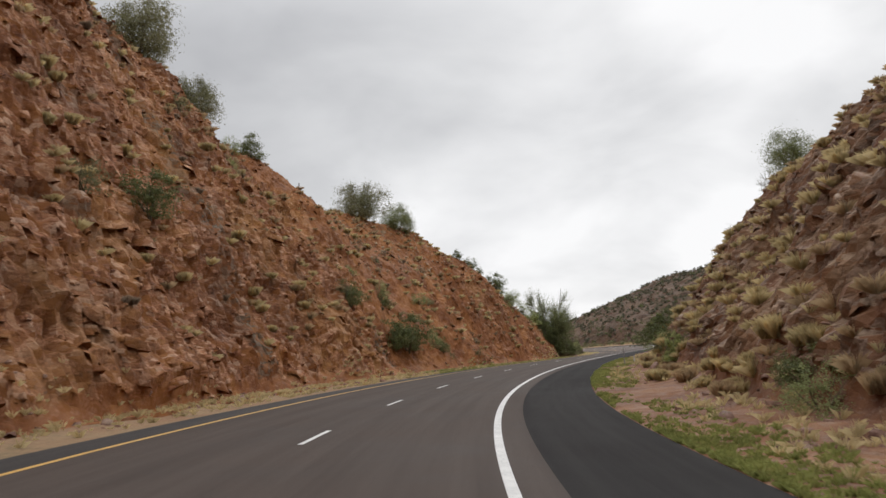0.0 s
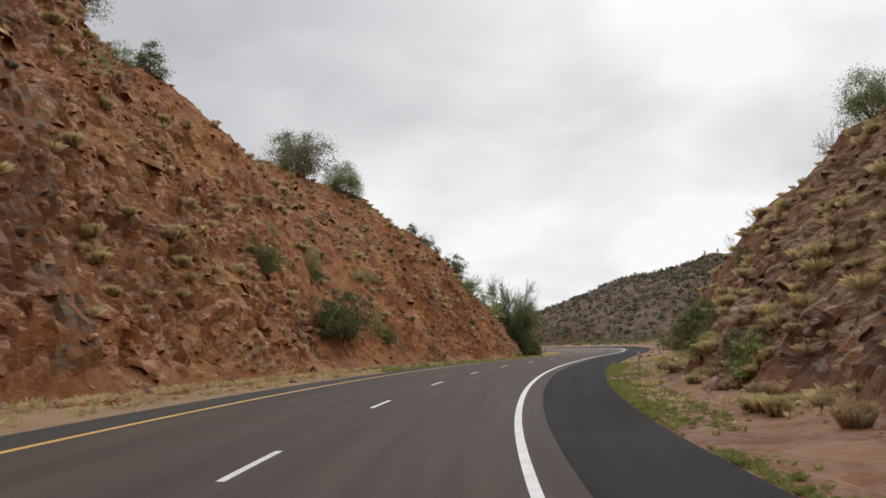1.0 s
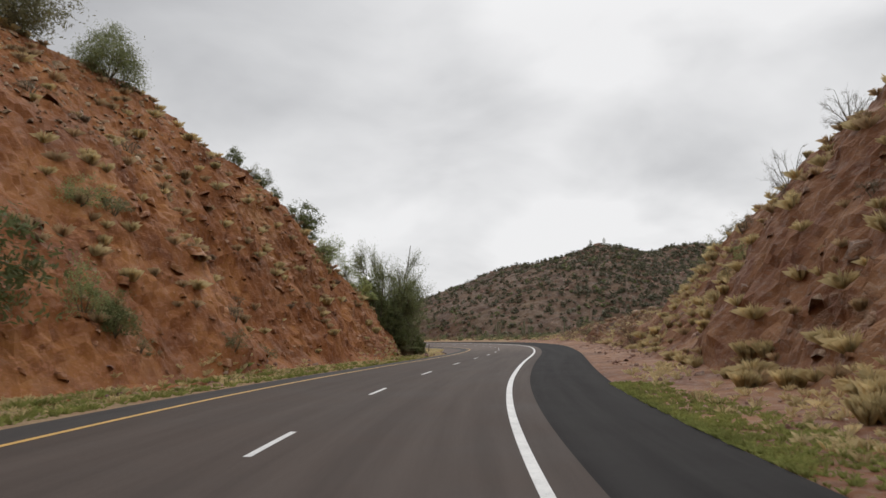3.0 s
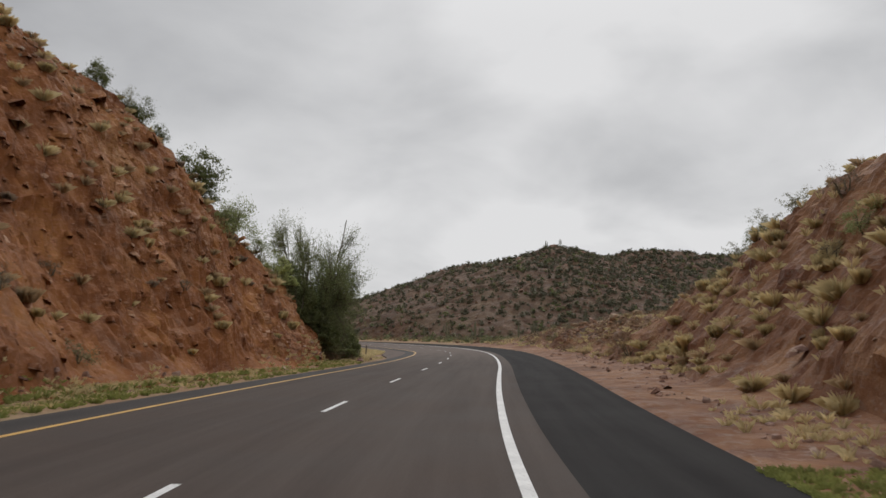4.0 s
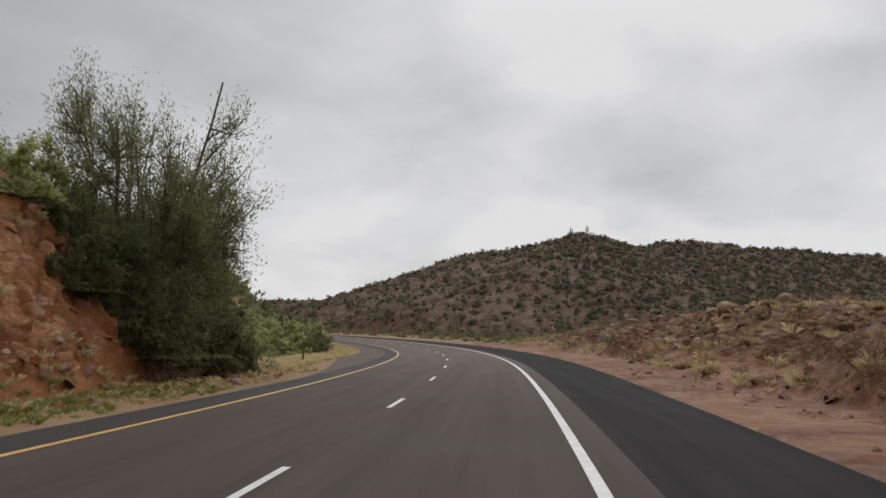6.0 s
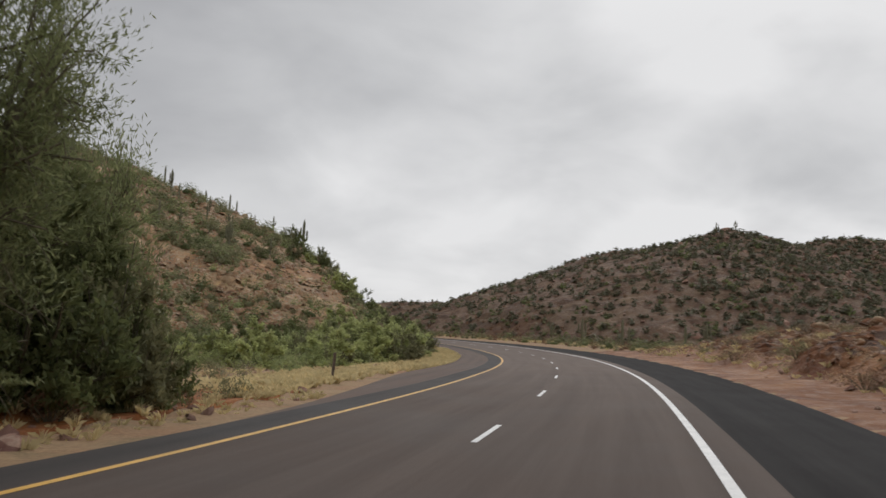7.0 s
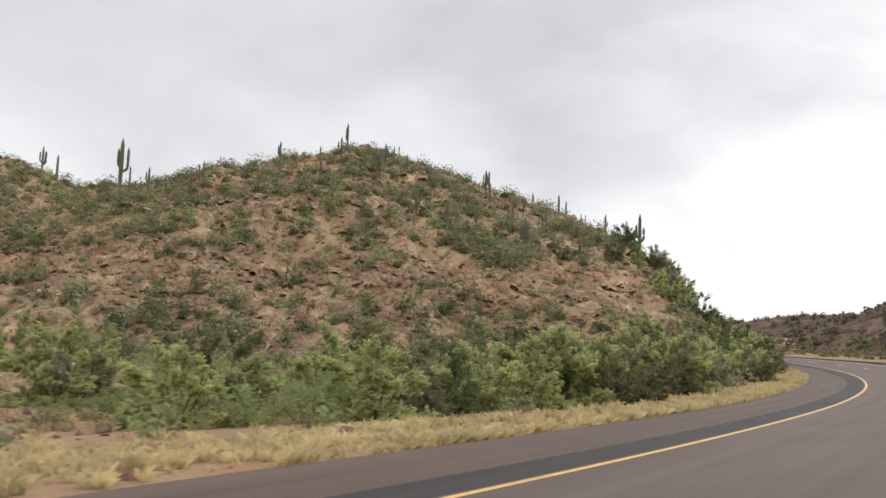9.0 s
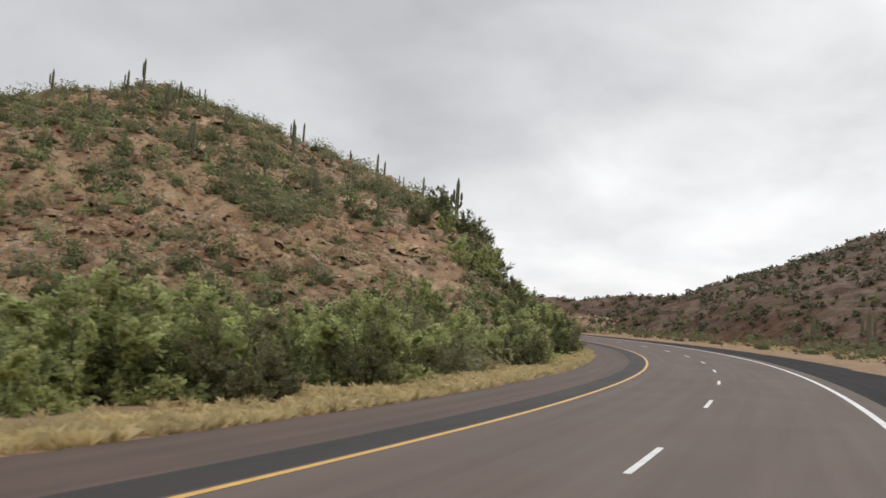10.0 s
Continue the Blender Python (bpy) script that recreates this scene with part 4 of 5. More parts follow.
SHRUBS = {
    "green": [shrub_model("shrub", M_GREEN, 2.4, 3.2, 2600, 0.075, "leafy bright green desert shrub"), shrub_model("shrub", M_GREEN, 2.2, 3.6, 2600, 0.08, "leafy bright green desert shrub", stems=9)],
    "dark": [shrub_model("shrub", M_DARK, 2.0, 2.6, 3400, 0.075, "dense dark green desert shrub"), shrub_model("shrub", M_DARK, 2.2, 2.4, 3200, 0.08, "dense dark green desert shrub", stems=5)],
    "olive": [shrub_model("shrub", M_OLIVE, 1.3, 1.8, 1300, 0.055, "low olive-green desert shrub"), shrub_model("shrub", M_OLIVE, 1.1, 1.7, 1200, 0.05, "low olive-green desert shrub", stems=9)],
    "brown": [shrub_model("shrub", M_BROWN, 0.9, 1.7, 1500, 0.05, "low rusty-brown dry brush", 0.25, stems=10)],
    "grey": [shrub_model("shrub", M_GREY, 0.9, 1.4, 900, 0.05, "low grey-brown dry twiggy shrub", 0.18), shrub_model("shrub", M_GREY, 0.8, 1.2, 800, 0.05, "low grey-brown dry twiggy shrub", 0.18)],
}
TREES = [shrub_model("tree", M_PALO, 3.9, 5.0, 13000, 0.115, "pale green rounded palo verde tree on the slope", 0.3, stems=8),
         shrub_model("tree", M_PALO, 3.4, 4.8, 12000, 0.115, "pale green rounded palo verde tree on the slope", 0.3, stems=9),
         shrub_model("tree", M_OLIVE, 4.0, 5.0, 14000, 0.115, "olive-green rounded desert tree on the ridge", 0.35, stems=8)]
for m in TREES:
    tagged(m, category="tree")
FEATHER = [feathery("shrub", M_DARK, 4.2, 4.2, 24, 620, 21, 0.095, "tall dark green feathery roadside shrub", "shrub", aspect=0.42, spread=(5, 78), low=0.0, ruffle=0.9),
           feathery("shrub", M_OLIVE, 3.6, 4.0, 22, 600, 21, 0.095, "tall olive-green feathery roadside shrub", "shrub", aspect=0.42, spread=(5, 78), low=0.0, ruffle=0.9),
           feathery("shrub", M_BRIGHT, 3.5, 4.2, 24, 620, 21, 0.098, "tall bright green feathery roadside shrub", "shrub", aspect=0.5, spread=(5, 80), low=0.0, ruffle=0.9)]
SHRUBS["bare"] = [feathery("tree", M_GREY, 3.6, 4.6, 14, 420, 9, 0.05, "leafless grey twiggy tree on the ridge", "tree", aspect=0.16, spread=(10, 70), low=0.1)]
SHRUBS["fdark"], SHRUBS["folive"], SHRUBS["fgreen"] = FEATHER[:1], FEATHER[1:2], FEATHER[2:]
MODELS = [m for v in SHRUBS.values() for m in v] + TREES


def plant(kind, x, y, z, size=1.0, wide=1.0, group=""):
    ms = SHRUBS[kind] if kind in SHRUBS else TREES
    ob = put(ms[rng.integers(len(ms))] if kind != "tree2" else TREES[2], x, y, z, size, wide=wide)
    if group:
        ob["group"] = group
    return ob


# trees and shrubs along the crest and face of the left-hand cut: kind, s, d, size, width
for kind, s, d, k, w in [("tree", 57, 24.6, 1.1, 1.05), ("tree", 65.6, 26.0, 0.95, 1), ("green", 70.0, 25.0, 0.75, 0.9), ("dark", 72.4, 24.4, 1.1, 1), ("olive", 69, 25.4, 0.8, 1),
                         ("tree2", 96.0, 24.0, 1.08, 1.1), ("tree", 102.6, 21.6, 0.85, 1.05), ("dark", 104.0, 21.0, 0.4, 0.9), ("dark", 117.2, 17.3, 0.75, 0.95), ("dark", 119.0, 16.6, 0.55, 0.9), ("olive", 116.0, 17.6, 0.8, 1), ("dark", 114.2, 18.0, 0.7, 1),
                         ("dark", 121.8, 14.8, 1.25, 1.05), ("dark", 122.9, 14.6, 0.85, 1.0), ("olive", 125.0, 14.0, 1.0, 1), ("green", 125.8, 13.6, 0.8, 1.1), ("green", 123.6, 13.0, 1.0, 1), ("olive", 128.5, 12.6, 1.1, 1), ("olive", 90, 25, 0.6, 1),
                         ("dark", 39, 14.0, 1.15, 1.0), ("olive", 33.4, 13.2, 1.3, 1), ("dark", 75.4, 10.9, 1.55, 1.15), ("dark", 74.2, 11.2, 1.3, 1.1), ("dark", 66.6, 12.7, 1.1, 0.9), ("olive", 65.9, 13.2, 0.9, 1), ("green", 77, 14.0, 0.75, 0.85), ("dark", 76.4, 13.4, 0.55, 0.9),
                         ("green", 81, 10.3, 0.8, 0.8), ("dark", 81.7, 10.0, 0.75, 0.8), ("green", 85.8, 14.0, 0.55, 1.1), ("olive", 88, 13.6, 1.0, 1.1), ("olive", 83.2, 9.6, 0.8, 1), ("olive", 90, 8.8, 0.7, 1.1), ("green", 72.6, 15.2, 0.35, 1.2), ("olive", 84.4, 17.6, 0.7, 1),
                         ("green", 59.0, 18.2, 0.45, 1.2), ("grey", 93, 10, 1.0, 1), ("olive", 98, 9.6, 0.6, 1.2), ("grey", 101, 11.6, 0.9, 1), ("olive", 55, 20, 0.9, 1),
                         ("grey", 90, 18.6, 1.2, 1), ("grey", 95, 16.5, 1.2, 1), ("grey", 86, 19.6, 1.0, 1), ("grey", 92, 12.2, 0.8, 1.1), ("grey", 105.5, 13, 0.9, 1), ("grey", 110.5, 11.4, 0.8, 1)]:
    p = surf_left(s, d)
    plant(kind, *(p - [0, 0, 0.1]), k, w, "plants on the rock cut")

# thicket at the end of the left-hand cut
for kind, s, d, k, w in [("fgreen", 129.3, 11.5, 0.5, 1.1), ("fdark", 130.8, 10.4, 0.75, 1), ("fdark", 133.3, 9.8, 0.85, 1.0), ("fgreen", 131.8, 12.2, 0.6, 0.95), ("folive", 135.8, 9.8, 0.95, 1.0),
                         ("fdark", 139.3, 9.6, 1.15, 0.9), ("folive", 141.3, 9.2, 0.9, 0.9), ("fdark", 142.3, 9.4, 1.0, 0.85), ("fdark", 144.3, 9.6, 0.7, 0.9), ("fgreen", 143.3, 11.6, 0.95, 0.9),
                         ("fdark", 134.8, 12.0, 0.8, 1.1), ("folive", 137.8, 12.5, 1.1, 1.0), ("green", 132.3, 13.4, 0.7, 1.2), ("fdark", 140.8, 11.2, 1.25, 0.9), ("green", 127.4, 12.8, 0.6, 1.1), ("olive", 124.8, 13.8, 0.9, 1.1), ("olive", 136.3, 8.7, 0.8, 1), ("olive", 146.3, 8.4, 0.9, 1), ("brown", 138.8, 8.4, 1.0, 1.0), ("brown", 142.8, 8.3, 0.9, 1.0), ("brown", 133.8, 8.6, 0.9, 1.0)]:
    x, y = to_xy(s, -d)
    plant(kind, float(x), float(y), (surf_left(s, d)[2] if s < 142 else float(land_z(x, y)[0])) - 0.1, k, w, "thicket beside the road")
for s, d, h, wd, limbs, twigs, mat, turn, bare, label in [(135.6, 10.0, 10.2, 7.8, 16, 2000, M_PALO, 40, 0.12, "tall feathery palo verde tree beside the road"), (139.2, 11.0, 6.4, 5.4, 16, 1200, M_PALO, 10, 0.0, "dark feathery tree in the roadside thicket"),
                                                        (142.2, 13.4, 8.0, 8.4, 18, 2700, M_PALO, 120, 0.1, "tall feathery palo verde tree behind the thicket"), (140.9, 10.4, 5.4, 4.8, 16, 1300, M_PALO, 70, 0.1, "feathery palo verde tree at the end of the rock cut")]:
    t = feathery("tree", mat, h, wd, limbs, twigs, 44, 0.088, label, "tree", bare=bare, aspect=0.2, spread=(20, 74))
    p = surf_left(s, d) if s < 142 else (*(float(v) for v in to_xy(s, -d)), float(land_z(*to_xy(s, -d))[0]))
    t.matrix_basis = pose(p[0], p[1], p[2] - 0.2, 0, 0, turn)

# right-hand cut
for kind, s, d, k, w in [("tree", 69.5, 23.6, 0.7, 1.05), ("bare", 93.4, 20.2, 0.5, 1.1), ("bare", 97.7, 18.0, 0.6, 1.0), ("bare", 76, 22.8, 0.6, 1.0), ("dark", 81.5, 17.3, 0.6, 1), ("fgreen", 51.4, 12.6, 0.45, 0.9), ("dark", 52.6, 12.7, 0.8, 1.0), ("green", 20.3, 11.6, 0.5, 1.2), ("dark", 22.5, 11.9, 0.5, 1.2),
                         ("dark", 62.3, 12.4, 0.9, 1.35), ("dark", 63.8, 12.8, 0.95, 1.2), ("green", 60.6, 12.3, 0.5, 1.2), ("olive", 72, 12.6, 0.6, 1.1), ("olive", 113, 17.5, 0.9, 1), ("dark", 115.2, 17.3, 0.5, 1), ("olive", 118.2, 17.1, 1.0, 1), ("olive", 121.8, 16.9, 0.6, 1),
                         ("green", 100.2, 15.6, 0.5, 1), ("olive", 110, 17.8, 0.8, 1), ("grey", 103, 17, 1.2, 1), ("olive", 123, 16.6, 0.7, 1), ("grey", 101, 15, 1.0, 1), ("grey", 83, 17, 1.1, 1)]:
    p = surf_right(s, d)
    plant(kind, *(p - [0, 0, 0.1]), k, w, "plants on the rock cut")
for i in range(30):
    s, d = rng.uniform(120, 200), rng.uniform(12.0, 24)
    p = surf_right(s, d)
    plant(["brown", "grey", "brown", "olive", "brown"][i % 5], *(p - [0, 0, 0.1]), rng.uniform(0.6, 1.2), 1.35, "scrub on the low bank")

# round clumps of dry grass on the cuts and the right-hand verge
def grass_clump_model(mat, h, label):
    thing = new("grass_clump")
    c = np.zeros((16, 3)) + rng.normal(size=(16, 3)) * np.array([0.15, 0.15, 0])
    ob = new("tuft", quads_mesh("tuft", tufts(c, rng.uniform(0.55, 1.0, 16) * h, 130, 0.75, width=0.0028), mat))
    ob.parent = thing
    return tagged(thing, label, "grass clump", "grass clumps on the slopes")


CLUMPS = [grass_clump_model(M_STRAW, 0.75, "round clump of straw-yellow dry grass"), grass_clump_model(M_TAN, 0.65, "round clump of pale tan dry grass"), grass_clump_model(M_PUFF, 0.6, "grey-tan withered clump of grass")]
MODELS += CLUMPS
for i in range(120):
    s, d = rng.uniform(30, 126), rng.uniform(10, 24)
    if d > 8.6 + 0.75 * (-float(np.interp(s, RIDGE_L_S, RIDGE_L_D)) - 8.6):
        d = rng.uniform(9.5, 13)
    q = surf_left(s, d)
    put(CLUMPS[[0, 0, 1, 0, 2][i % 5]], q[0], q[1], q[2] - 0.05, rng.uniform(0.4, 0.9))
for i in range(130):
    s, d = rng.uniform(18, 128), (rng.uniform(10.6, 13.0) if i % 5 < 2 else rng.uniform(12, 22))
    if s > 86:
        d = max(d, 13.0)
    q = surf_right(s, d)
    put(CLUMPS[[0, 0, 1, 0][i % 4]], q[0], q[1], q[2] - 0.05, rng.uniform(0.5, 1.1), wide=rng.uniform(0.7, 1.0))

# scrub thickets along the left of the bend
for i in range(128):
    s = 175 + 122 * (i / 127) + rng.uniform(-1.5, 1.5)
    d = float(np.interp(s, [175, 182, 190, 203, 235, 252, 270, 300], [15.5, 13.4, 13.6, 12.8, 12, 11, 10, 9.5])) + rng.random() ** 1.5 * (13 if s < 250 else 6)
    x, y = to_xy(s, -d)
    k = rng.uniform(0.62, 1.1) * float(np.interp(s, [175, 184, 204, 226, 250, 300], [0.72, 0.85, 1.0, 1.1, 1.0, 0.95]))
    plant(["fgreen", "fgreen", "folive", "fgreen", "fdark"][i % 5], float(x), float(y), float(land_z(x, y)[0]) - 0.1, k, rng.uniform(1.1, 1.4), "thicket inside the bend")
for i in range(16):
    s, d = 174 + 1.3 * i + rng.uniform(-0.5, 0.5), rng.uniform(15, 27.0)
    x, y = to_xy(s, -d)
    plant(["green", "olive", "fgreen"][i % 3], float(x), float(y), float(land_z(x, y)[0]) - 0.1, rng.uniform(0.5, 0.75), 1.4, "thicket inside the bend")
for i in range(22):
    s, d = 258 + 2.4 * i + rng.uniform(-1, 1), rng.uniform(9.0, 14.0)
    x, y = to_xy(s, -d)
    plant(["fgreen", "fgreen", "folive"][i % 3], float(x), float(y), float(land_z(x, y)[0]) - 0.1, rng.uniform(0.8, 1.15) * (1 if d > 10.5 else 0.75), 1.0, "thicket inside the bend")
for i in range(36):
    x, y = rng.uniform(12, 42), rng.uniform(262, 306)
    s, d = to_sd(np.array([x]), np.array([y]))
    if d[0] > -9.5:
        continue
    plant(["folive", "fgreen", "fdark"][i % 3], x, y, float(land_z(x, y)[0]) - 0.1, rng.uniform(0.5, 0.95), 1.25, "thicket inside the bend")
for x, y, k in [(31, 284, 1.35), (34.5, 279, 1.3), (34.0, 288, 1.4), (28, 290, 1.35), (24, 289, 1.1), (34, 271, 1.2), (30, 295, 1.3), (22, 295, 1.1), (36, 282, 1.35)]:
    plant("folive" if x < 30 else "fgreen", x, y, float(land_z(x, y)[0]) - 0.1, k, 1.2, "thicket inside the bend")
for i in range(20):
    x, y = rng.uniform(-45, 30), rng.uniform(160, 215)
    s, d = to_sd(np.array([x]), np.array([y]))
    if d[0] > -15:
        continue
    plant(["olive", "grey", "olive", "green", "dark"][i % 5], x, y, float(land_z(x, y)[0]) - 0.1, rng.uniform(0.7, 1.3), 1.1, "scrub on the flat")
for kind, x, y, k, w in [("fgreen", -5.0, 190.5, 1.05, 1.0), ("fgreen", -0.5, 193.5, 0.8, 1.1), ("fgreen", -10.0, 200.0, 1.0, 1.1), ("folive", -3.0, 197.0, 0.8, 1.0), ("grey", 5.0, 185.5, 1.7, 1.2), ("grey", 2.0, 187.5, 1.5, 1.2), ("olive", 13.0, 173.0, 1.0, 1.1), ("green", 8.0, 188.6, 0.7, 1.2), ("green", 11.0, 190.0, 0.55, 1.2),
                         ("dark", 10.6, 205.3, 1.15, 1.1), ("olive", 20.0, 170.0, 0.7, 1.3), ("green", 22.0, 172.2, 0.45, 1.4), ("green", 24.0, 173.5, 0.6, 1.2), ("olive", 17.0, 180.0, 0.9, 1.2), ("green", 15.0, 184.0, 0.6, 1.2), ("olive", 26.0, 180.0, 0.8, 1.2)]:
    plant(kind, x, y, float(land_z(x, y)[0]) - 0.1, k, w, "scrub on the flat")
# saguaros
SAG = [saguaro_model(5.0, 4), saguaro_model(4.6, 0), saguaro_model(5.2, 2), saguaro_model(4.2, 1), saguaro_model(6.0, 3)]
crest_sag = [(0, 17.9, 301.9, 1.07), (3, 10.7, 307.4, 0.63), (1, -0.5, 316.1, 0.76), (1, 1.3, 314.9, 0.65), (2, -6.4, 317.3, 0.47), (1, -16.0, 316.9, 0.76), (1, -12.7, 317.5, 0.36), (1, -24.2, 316.2, 0.33), (1, -37.3, 316.5, 0.49), (2, -38.4, 316.3, 0.45), (2, -47.2, 310.5, 0.75), (1, -51.7, 306.7, 0.37), (2, -86.3, 284.8, 1.38), (1, -84.5, 285.6, 0.67), (1, -98.4, 279.7, 0.85), (4, -101.2, 278.4, 0.68), (1, 6.1, 311.1, 0.37), (2, -125.3, 271.2, 1.42), (1, -123.3, 271.7, 0.75), (1, 30.3, 299.1, 0.46), (1, -71.5, 293.0, 0.39), (1, 5.1, 311.8, 0.35), (3, -12.1, 317.6, 0.37)]
for i, x, y, k in crest_sag:
    put(SAG[i], x, y, float(land_z(x, y)[0]) - 0.1, k * 1.45, wide=0.8)
for i in range(26):
    x, y = rng.uniform(-75, 30), rng.uniform(262, 300)
    put(SAG[rng.integers(5)], x, y, float(land_z(x, y)[0]) - 0.1, rng.uniform(0.6, 1.1), wide=0.85)
for x, y, k in [(74.6, 254, 1.0), (76.5, 256, 0.8), (70, 262, 0.9), (84, 250, 0.9), (90, 255, 0.8), (66, 268, 0.7), (100, 250, 0.8), (80, 272, 0.7), (116, 420, 0.7), (136, 350, 0.7), (140, 346, 0.6), (160, 335, 0.7), (95, 428, 0.7), (84, 430, 0.7), (176, 325, 0.7), (190, 312, 0.7)]:
    put(SAG[rng.integers(5)], x, y, float(land_z(x, y)[0]) - 0.1, k)

for m in MODELS + SAG:
    for o in (*m.children_recursive, m):
        bpy.data.objects.remove(o)

# ---------------------------------------------------------------- hillside cover, loose stones, grass
def scatter_hill(n, x0, x1, y0, y1, keep):
    x, y = rng.uniform(x0, x1, n), rng.uniform(y0, y1, n)
    s, d = to_sd(x, y)
    ok = keep(x, y, s, d)
    return x[ok], y[ok]


def cover(name, mat, x, y, size, per, leaf, label, flat=0.6, aspect=0.5, core=0.22):
    """Many small shrubs as one sheet of leaf sprays."""
    z = land_z(x, y)
    c = np.stack([x, y, z], -1)
    k = np.asarray(size)
    cc = np.repeat(c, per, 0)
    kk = np.repeat(k, per)
    o = rng.normal(size=(len(cc), 3))
    o *= (0.5 * rng.random(len(cc)) ** 0.4 / np.linalg.norm(o, axis=1))[:, None]
    lump = np.repeat(rng.uniform(0.75, 1.3, (len(c), 2)), per, 0)
    o[:, :2] *= lump * (1 + 0.25 * np.sin(3 * np.arctan2(o[:, 1], o[:, 0]) + np.repeat(rng.uniform(0, 6.3, len(c)), per)))[:, None]
    o[:, 2] = np.abs(o[:, 2]) * flat * 2.2 + 0.03
    stuff(name, quads_mesh(name, np.concatenate([leaves(cc + o * kk[:, None], leaf * 0.75 * np.sqrt(kk), aspect, 0.3, rng, o + np.array([0, 0, 0.12])), cores(c, core * k)]), mat), label, "scrub")


noroad = lambda x, y, s, d: (np.abs(d) > 12) & ((d < -46) | (d > 0) | (s > 152))
def clumped(x, y, s, d):
    """Scrub grows in patches, and thinly on the broken ledges low on the hill."""
    z = land_z(x, y)
    thin = 0.35 + 0.65 * smooth(1.6, 3.4, np.abs(z - 7.6 - 1.5 * fbm(x * 0.05, y * 0.05, 0 * x + 2, 2)))
    return noroad(x, y, s, d) & (rng.random(len(x)) < thin * (0.22 + 1.7 * np.clip(fbm(x * 0.12, y * 0.12, 0 * x + 6, 3) + 0.3, 0, 1)))


def uneven(n, lo, hi):
    """Many small plants and a few large ones."""
    return lo + (hi - lo) * rng.random(n) ** 1.6


x, y = scatter_hill(4000, -150, 44, 205, 335, clumped)
cover("hill_scrub", M_OLIVE, x, y, uneven(len(x), 0.9, 4.2), 84, 0.2, "olive desert scrub over the stony hill")
x, y = scatter_hill(1900, -150, 44, 205, 335, clumped)
cover("hill_scrub", M_DARK, x, y, uneven(len(x), 1.1, 4.2), 90, 0.2, "dark green creosote bushes over the stony hill")
x, y = scatter_hill(600, -150, 44, 205, 335, clumped)
cover("hill_scrub", M_GREEN, x, y, uneven(len(x), 1.0, 4.2), 90, 0.19, "bright green bushes over the stony hill")
x, y = scatter_hill(900, -150, 44, 200, 335, noroad)
cover("hill_scrub", M_GREY, x, y, rng.uniform(0.5, 1.3, len(x)), 30, 0.11, "dry grey brush over the stony hill", aspect=0.2)
flat = lambda x, y, s, d: (d < -14) & (s > 152)
for mat, n, k0, k1, leaf, label in [(M_OLIVE, 800, 0.6, 1.7, 0.15, "low olive scrub over the flat"), (M_GREY, 900, 0.5, 1.3, 0.12, "dry grey brush over the flat"), (M_GREEN, 620, 0.8, 2.6, 0.15, "green bushes over the flat")]:
    x, y = scatter_hill(n, -90, 36, 158, 268, flat)
    cover("flat_scrub", mat, x, y, rng.uniform(k0, k1, len(x)), 80, leaf * 0.8, label, core=0.15)
foot = lambda x, y, s, d: (d > 11.5) & (d < 40) & (s > 195)
for mat, n, k0, k1, label in [(M_OLIVE, 900, 0.8, 2.2, "olive scrub at the foot of the far hill"), (M_DARK, 500, 0.9, 2.6, "dark bushes at the foot of the far hill"), (M_BROWN, 900, 0.6, 1.8, "rusty dry brush at the foot of the far hill")]:
    x, y = scatter_hill(n, 0, 110, 190, 350, foot)
    cover("foot_scrub", mat, x, y, rng.uniform(k0, k1, len(x)), 90, 0.13, label, core=0.25)
farok = lambda x, y, s, d: ((d > 26) | (d < -90) | (s > 365)) & (rng.random(len(x)) < 0.35 + 0.65 * smooth(88, 128, x - 0.12 * (y - 300)))
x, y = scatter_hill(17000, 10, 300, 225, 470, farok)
cover("far_scrub", M_FAR_OLIVE, x, y, rng.uniform(0.8, 2.4, len(x)), 15, 0.56, "olive scrub on the far hill")
x, y = scatter_hill(1300, 10, 300, 225, 470, farok)
cover("far_scrub", M_DARK, x, y, rng.uniform(0.9, 2.6, len(x)), 16, 0.56, "dark scrub on the far hill")
x, y = scatter_hill(1600, 10, 260, 225, 400, farok)
cover("far_scrub", M_BROWN, x, y, rng.uniform(0.8, 2.0, len(x)), 16, 0.36, "dry brush on the far hill", aspect=0.25)

ledge = lambda x, y, s, d: noroad(x, y, s, d) & (np.abs(land_z(x, y) - 6.6) < 2.0) & (fbm(x * 0.06, y * 0.06, 0 * x, 2) > -0.15)
x, y = scatter_hill(4600, -90, 24, 222, 296, ledge)
stuff("hill_stones", stones_mesh("hill_stones", np.stack([x, y, land_z(x, y) + 0.05], -1), rng.gamma(2.0, 0.16, len(x)) + 0.14, M_PALESTONE), "pale broken slabs along the ledges of the hill", "stones")
x, y = scatter_hill(3200, -110, 20, 205, 262, flat)
stuff("flat_stones", stones_mesh("flat_stones", np.stack([x, y, land_z(x, y) + 0.03], -1), rng.gamma(1.6, 0.10, len(x)) + 0.07, M_PALESTONE), "pale broken stones over the flat below the hill", "stones")
x, y = scatter_hill(9000, -120, 44, 215, 330, noroad)
stuff("hill_stones", stones_mesh("hill_stones", np.stack([x, y, land_z(x, y) + 0.05], -1), rng.gamma(2.0, 0.15, len(x)) + 0.10, M_PALESTONE), "pale angular stones strewn over the hillside", "stones")
x, y = scatter_hill(1500, 20, 200, 230, 400, farok)
stuff("far_stones", stones_mesh("far_stones", np.stack([x, y, land_z(x, y) + 0.05], -1), rng.gamma(2.0, 0.14, len(x)) + 0.12, M_STONE), "dark stones strewn over the far hill", "stones")


